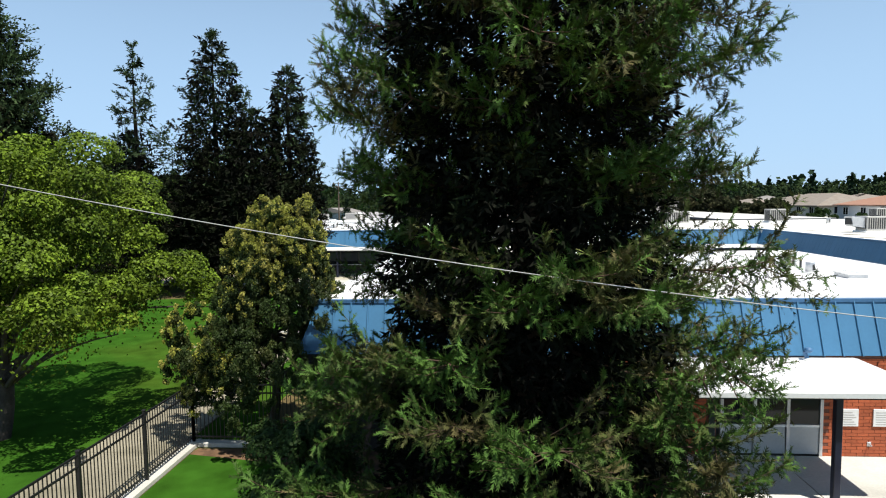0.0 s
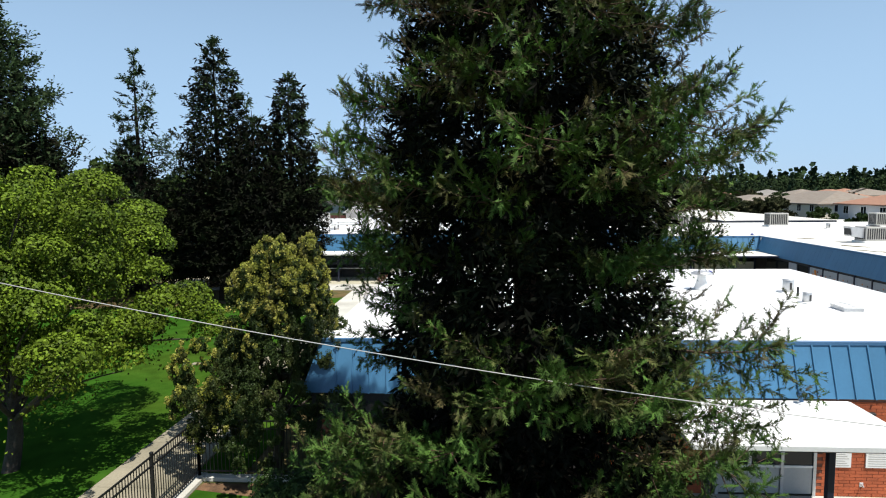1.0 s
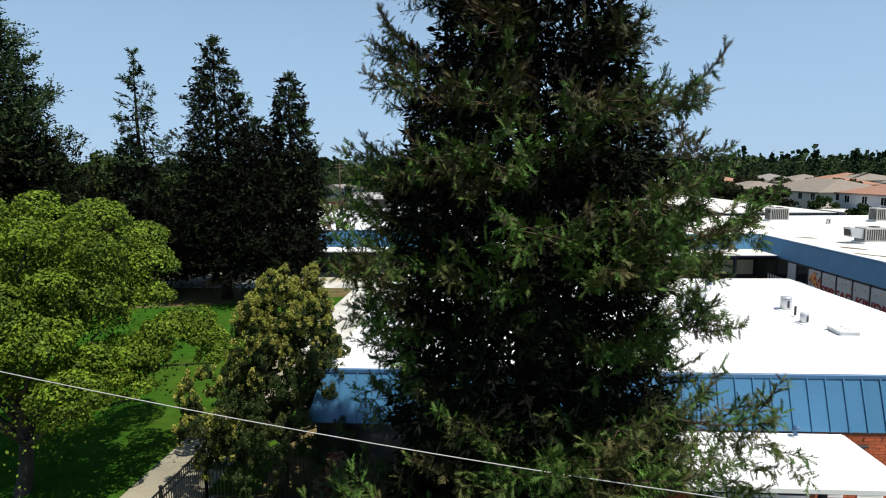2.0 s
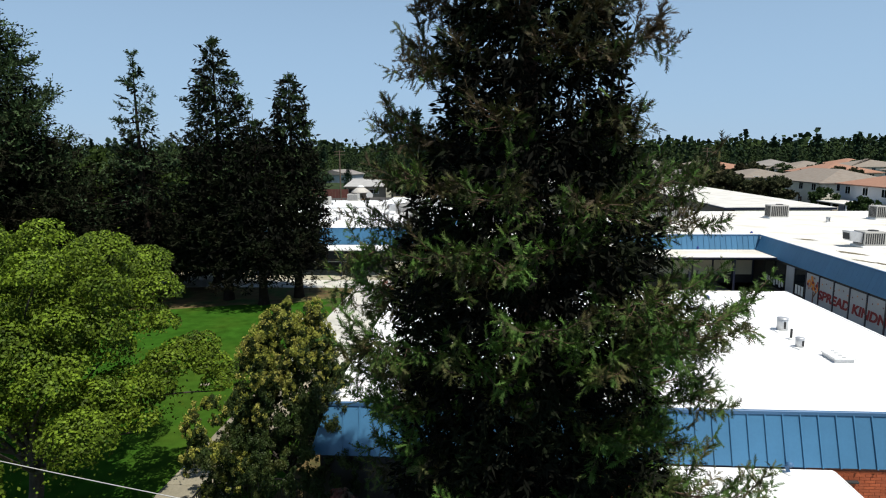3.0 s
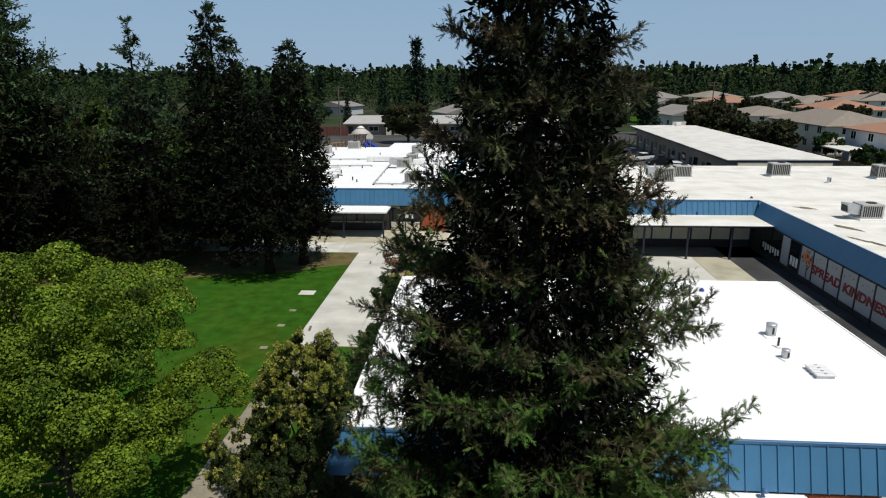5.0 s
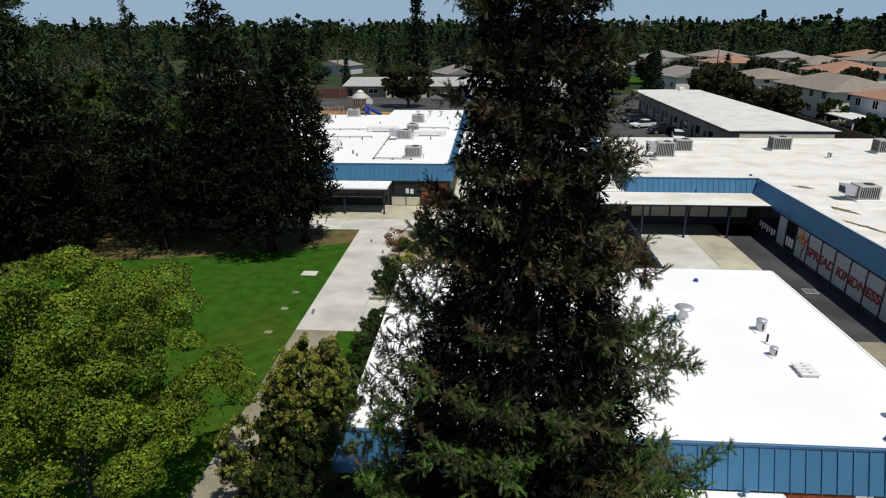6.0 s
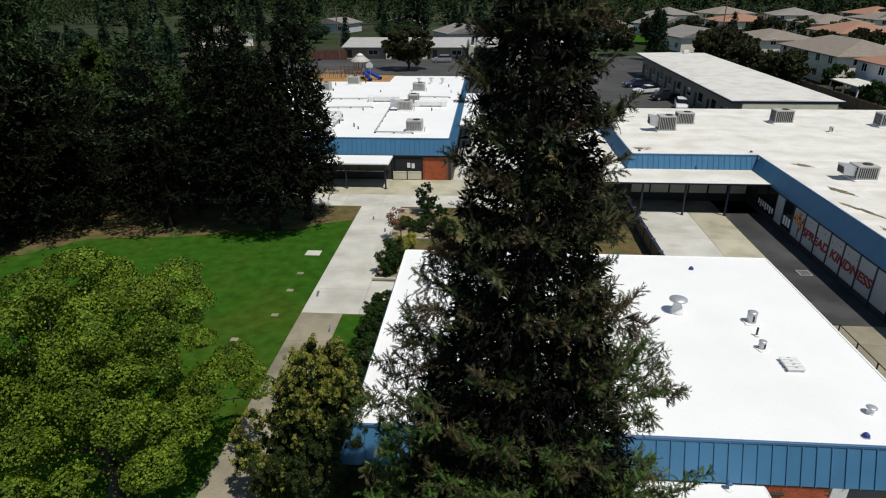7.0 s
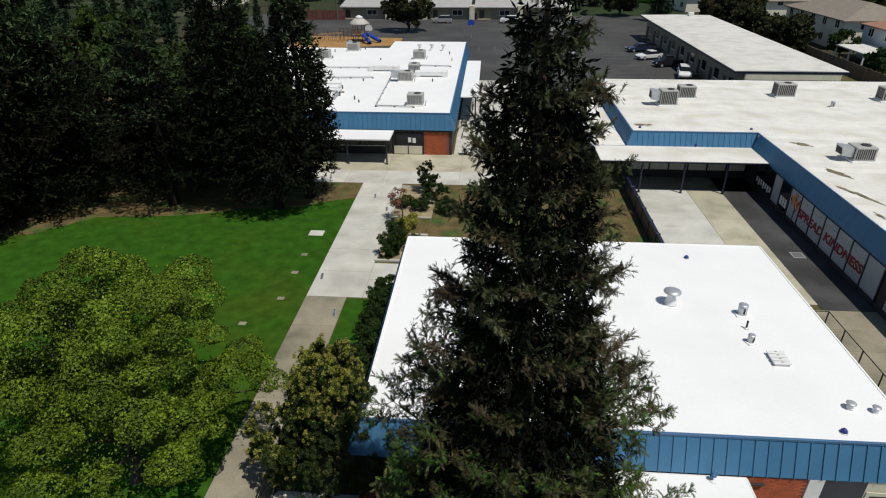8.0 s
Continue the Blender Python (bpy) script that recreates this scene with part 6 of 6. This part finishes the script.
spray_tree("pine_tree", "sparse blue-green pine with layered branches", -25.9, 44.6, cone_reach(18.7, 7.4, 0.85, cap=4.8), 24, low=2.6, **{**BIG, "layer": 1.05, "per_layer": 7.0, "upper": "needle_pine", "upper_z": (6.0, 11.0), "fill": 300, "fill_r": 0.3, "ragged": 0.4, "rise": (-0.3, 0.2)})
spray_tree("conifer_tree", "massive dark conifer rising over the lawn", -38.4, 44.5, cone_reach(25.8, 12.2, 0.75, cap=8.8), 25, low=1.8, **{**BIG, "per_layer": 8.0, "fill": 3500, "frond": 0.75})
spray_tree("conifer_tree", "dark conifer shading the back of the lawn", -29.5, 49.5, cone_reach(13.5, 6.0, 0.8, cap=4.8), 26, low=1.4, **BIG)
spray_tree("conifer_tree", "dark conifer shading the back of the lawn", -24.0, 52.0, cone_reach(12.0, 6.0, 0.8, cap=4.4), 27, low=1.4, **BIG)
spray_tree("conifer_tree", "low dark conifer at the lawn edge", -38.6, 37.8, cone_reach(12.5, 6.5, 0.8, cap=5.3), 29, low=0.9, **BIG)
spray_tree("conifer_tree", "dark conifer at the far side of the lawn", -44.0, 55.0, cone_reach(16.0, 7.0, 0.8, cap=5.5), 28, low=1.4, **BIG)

# shrubs in the beds
def box_clumps(seed, r, h):
    rng = random.Random(seed)
    return [(rng.uniform(-0.7, 0.7) * r, (j - 1) * 0.62 * r + rng.uniform(-0.12, 0.12), 0.25 + (h - 0.4) * k / 2 + rng.uniform(-0.08, 0.08), 0.5 * r + 0.06) for j in range(3) for k in range(3) for _ in range(2)]


for x, y, r, h_, lv, nm in ((-6.2, 22.6, 0.75, 1.3, "leaf_hedge", 0), (-6.2, 24.4, 0.75, 1.3, "leaf_hedge", 0), (-6.2, 26.2, 0.75, 1.3, "leaf_hedge", 0), (-6.15, 28.0, 0.75, 1.3, "leaf_hedge", 0),
                            (-6.1, 29.8, 0.7, 1.25, "leaf_hedge", 0), (-6.0, 31.4, 0.6, 1.2, "leaf_hedge", 0), (-6.6, 36.9, 0.7, 1.3, "leaf_hedge", 0), (-6.3, 38.2, 0.8, 1.7, "leaf_hedge", 0), (-6.0, 39.3, 0.6, 1.4, "leaf_yellow", 0),
                            (-4.3, 46.4, 1.1, 1.8, "leaf_hedge", 1), (-6.5, 45.2, 0.5, 0.8, "leaf_green", 1), (-5.2, 44.6, 0.6, 0.8, "leaf_hedge", 1), (-5.6, 41.4, 0.55, 0.8, "leaf_yellow", 1), (-4.9, 37.6, 0.6, 1.0, "leaf_green", 1), (-5.0, 48.3, 0.9, 2.9, "leaf_far", 1), (-3.0, 44.0, 0.9, 1.4, "leaf_hedge", 1)):
    broadleaf("shrub", "loose flowering shrub in the planting bed" if nm else "clipped green hedge shrub beside the walk", x, y, 0.5, clumps(int(x * 10 + y * 7) % 97, 14, r, r, 0.3, h_, 0.3, 0.45, top_heavy=False) if nm else box_clumps(int(y * 7), r, h_),
              int(y * 10), leaf=0.065, per_lobe=420, leaves=lv, trunk_r=0.03, tufty=9, kind_of="shrub", group="shrubs along the walk")
broadleaf("small_tree", "small bare-stemmed tree in the planting bed", -6.6, 42.6, 1.2, clumps(31, 12, 0.8, 0.8, 1.0, 2.7, 0.25, 0.4, top_heavy=False), 32, leaf=0.11, per_lobe=60, leaves="leaf_red", trunk_r=0.05)
# rounded tree by the playground
broadleaf("yard_tree", "dark round-crowned tree in the asphalt yard", -18.0, 139.5, 2.2, clumps(41, 60, 4.8, 4.2, 1.8, 8.6, 1.0, 1.6, top_heavy=False), 42, leaf=0.28, per_lobe=520, leaves="leaf_yard", trunk_r=0.3, tufty=8)

# ---- woods ----
protos = [
    spray_tree("far_conifer", "dark pointed conifer in the distance", 0, 0, cone_reach(14, 3.4, 0.8), 51, low=0.8, layer=1.2, per_layer=4.0, step=0.95, frond=0.95, half=0.33, pairs=2, start=0.35, twigs=0.7,
               fill=90, fill_size=1.1, needles="conifer_distant", inner="conifer_distant", bark="bark_dark", wood_sides=0, trunk_r=0.3, group="distant conifers"),
    broadleaf("far_tree", "green broadleaf tree in the distance", 0, 0, 2.5, clumps(52, 34, 4.2, 4.2, 1.6, 8.0, 1.2, 2.0, top_heavy=False), 53, leaf=0.66, per_lobe=48, limbs=8, leaves="leaf_far", trunk_r=0.3, group="distant broadleaf trees"),
    broadleaf("far_tree", "rounded dark green tree in the distance", 0, 0, 2.5, clumps(54, 30, 4.8, 4.4, 1.4, 7.0, 1.2, 2.0, top_heavy=False), 55, leaf=0.66, per_lobe=48, limbs=8, leaves="conifer_distant", trunk_r=0.3, group="distant broadleaf trees"),
    broadleaf("yard_tree", "dark brownish green tree behind the wooden fence", 0, 0, 2.5, clumps(56, 40, 4.8, 4.4, 1.4, 7.0, 1.0, 1.7, top_heavy=False), 57, leaf=0.38, per_lobe=230, leaves="leaf_yard", trunk_r=0.3, limbs=8, group="trees behind the modular building", tufty=9),
    broadleaf("yard_tree", "small bright green yard tree", 0, 0, 2.5, clumps(58, 30, 4.2, 4.2, 1.6, 7.6, 1.0, 1.7, top_heavy=False), 59, leaf=0.36, per_lobe=220, leaves="leaf_hedge", trunk_r=0.3, limbs=8, group="trees behind the modular building", tufty=9),
    broadleaf("yard_tree", "green broadleaf tree behind the tall conifers", 0, 0, 2.5, clumps(72, 40, 3.6, 3.6, 1.6, 8.2, 0.8, 1.4, top_heavy=False), 73, leaf=0.26, per_lobe=240, leaves="leaf_green", trunk_r=0.25, limbs=8, group="trees behind the conifers", tufty=9),
]
SPOTS = [(5, -38.5, 62, 1.3), (5, -32.0, 61, 1.25), (5, -45, 70, 1.3), (5, -29, 70, 1.1), (0, -48, 66, 0.85), (0, -42, 72, 0.8), (0, -35, 67, 0.8), (0, -30, 76, 0.8), (0, -52, 60, 0.9), (0, -40, 58, 0.7), (0, -27, 240, 1.9), (3, 50, 128, 1.0), (3, 53, 117, 0.95), (3, 49, 140, 1.15), (0, 40, 158, 0.8), (0, 45, 172, 0.85), (3, 33, 168, 1.0), (3, 57, 150, 1.0), (0, 30, 190, 0.9), (4, 60, 112, 0.55),
         (4, 57.5, 124, 0.6), (3, 90, 160, 0.9), (3, 86, 172, 0.8), (4, 58, 96, 0.5), (2, 100, 190, 1.0), (3, 62, 205, 1.1), (1, 120, 168, 0.9), (3, 84, 200, 1.0), (0, 77, 210, 0.7), (3, 50, 200, 1.0)]
wr = random.Random(77)
for k in range(46):
    SPOTS.append((wr.choice((0, 0, 2, 1)), wr.uniform(-100, 30), wr.uniform(176, 205) + 40 * wr.random(), wr.uniform(0.55, 0.95)))
for k in range(26):
    SPOTS.append((wr.choice((0, 0, 2, 1)), wr.uniform(-110, -50), wr.uniform(78, 150), wr.uniform(0.42, 0.68)))
for k in range(10):
    SPOTS.append((0, wr.uniform(-48, -38), wr.uniform(74, 118), wr.uniform(0.5, 0.75)))
for k in range(34):
    SPOTS.append((wr.choice((2, 1, 1)), wr.uniform(50, 175), wr.uniform(196, 275), wr.uniform(0.55, 0.85)))
for k in range(30):
    far = wr.uniform(120, 230)
    SPOTS.append((wr.choice((0, 0, 2, 1)), wr.uniform(-0.95, -0.5) * far, far, wr.uniform(0.55, 0.78)))
first = {}
for kind_, x, y, s in SPOTS:
    tall = s * wr.uniform(0.9, 1.15)
    m = pose(x, y, -0.05, 0, 0, wr.uniform(0, 360))
    if kind_ in first:
        a_, b_ = first[kind_]
        copy_thing(protos[kind_], m @ Matrix.Diagonal((s / a_, s / a_, tall / b_, 1)))
    else:
        first[kind_] = s, tall
        protos[kind_].matrix_basis = m @ Matrix.Diagonal((s, s, tall, 1))


def far_woods(name, label, count, material, xr, yr, hr, cone, seed, ratio, per, size):
    rng = np.random.default_rng(seed)
    y = yr[0] + (yr[1] - yr[0]) * rng.uniform(0, 1, count) ** 1.25
    x = rng.uniform(-1, 1, count) * (xr + y * 0.85) - y * 0.1
    h = rng.uniform(*hr, count)
    t = rng.uniform(0.05, 1, (count, per))
    if cone:
        r = (h * ratio)[:, None] * (1.02 - t)
    else:
        r = (h * ratio)[:, None] * np.sqrt(np.maximum(0.02, 1 - (2 * t - 1.05) ** 2))
    a = rng.uniform(0, 2 * np.pi, (count, per))
    rr = r * rng.uniform(0.6, 1.0, (count, per))
    c = np.stack([x[:, None] + rr * np.cos(a), y[:, None] + rr * np.sin(a), h[:, None] * t], -1).reshape(-1, 3)
    s = np.repeat(h, per)[:, None] * rng.uniform(*size, (count * per, 1))
    nrm = unit(rng.normal(size=(count * per, 3)) + np.array([0, -0.4, 0.5]))
    u = unit(np.cross(nrm, rng.normal(size=(count * per, 3))))
    w = np.cross(nrm, u)
    v = np.stack([c - u * s, c + w * s, c + u * s * (1.2 if cone else 1.0), c - w * s], 1).reshape(-1, 3)
    ob = array_mesh(name, v, np.arange(count * per * 4).reshape(-1, 4), M[material])
    return tagged(ob, label, "woods", "", "stuff")


far_woods("far_woods", "belt of broadleaf trees beyond the houses", 560, "leaf_far", 60, (285, 560), (8, 15.5), False, 61, 0.5, 130, (0.03, 0.055))
far_woods("far_woods_horizon", "belt of distant broadleaf trees on the horizon", 2500, "leaf_far", 60, (500, 1700), (14, 25), False, 63, 0.6, 28, (0.06, 0.11))
far_woods("far_conifers", "scattered dark conifers beyond the houses", 200, "conifer_distant", 60, (280, 560), (12, 19), True, 62, 0.18, 110, (0.03, 0.07))
far_woods("far_conifers_horizon", "scattered distant dark conifers on the horizon", 800, "conifer_distant", 60, (500, 1700), (17, 29), True, 64, 0.17, 24, (0.05, 0.10))
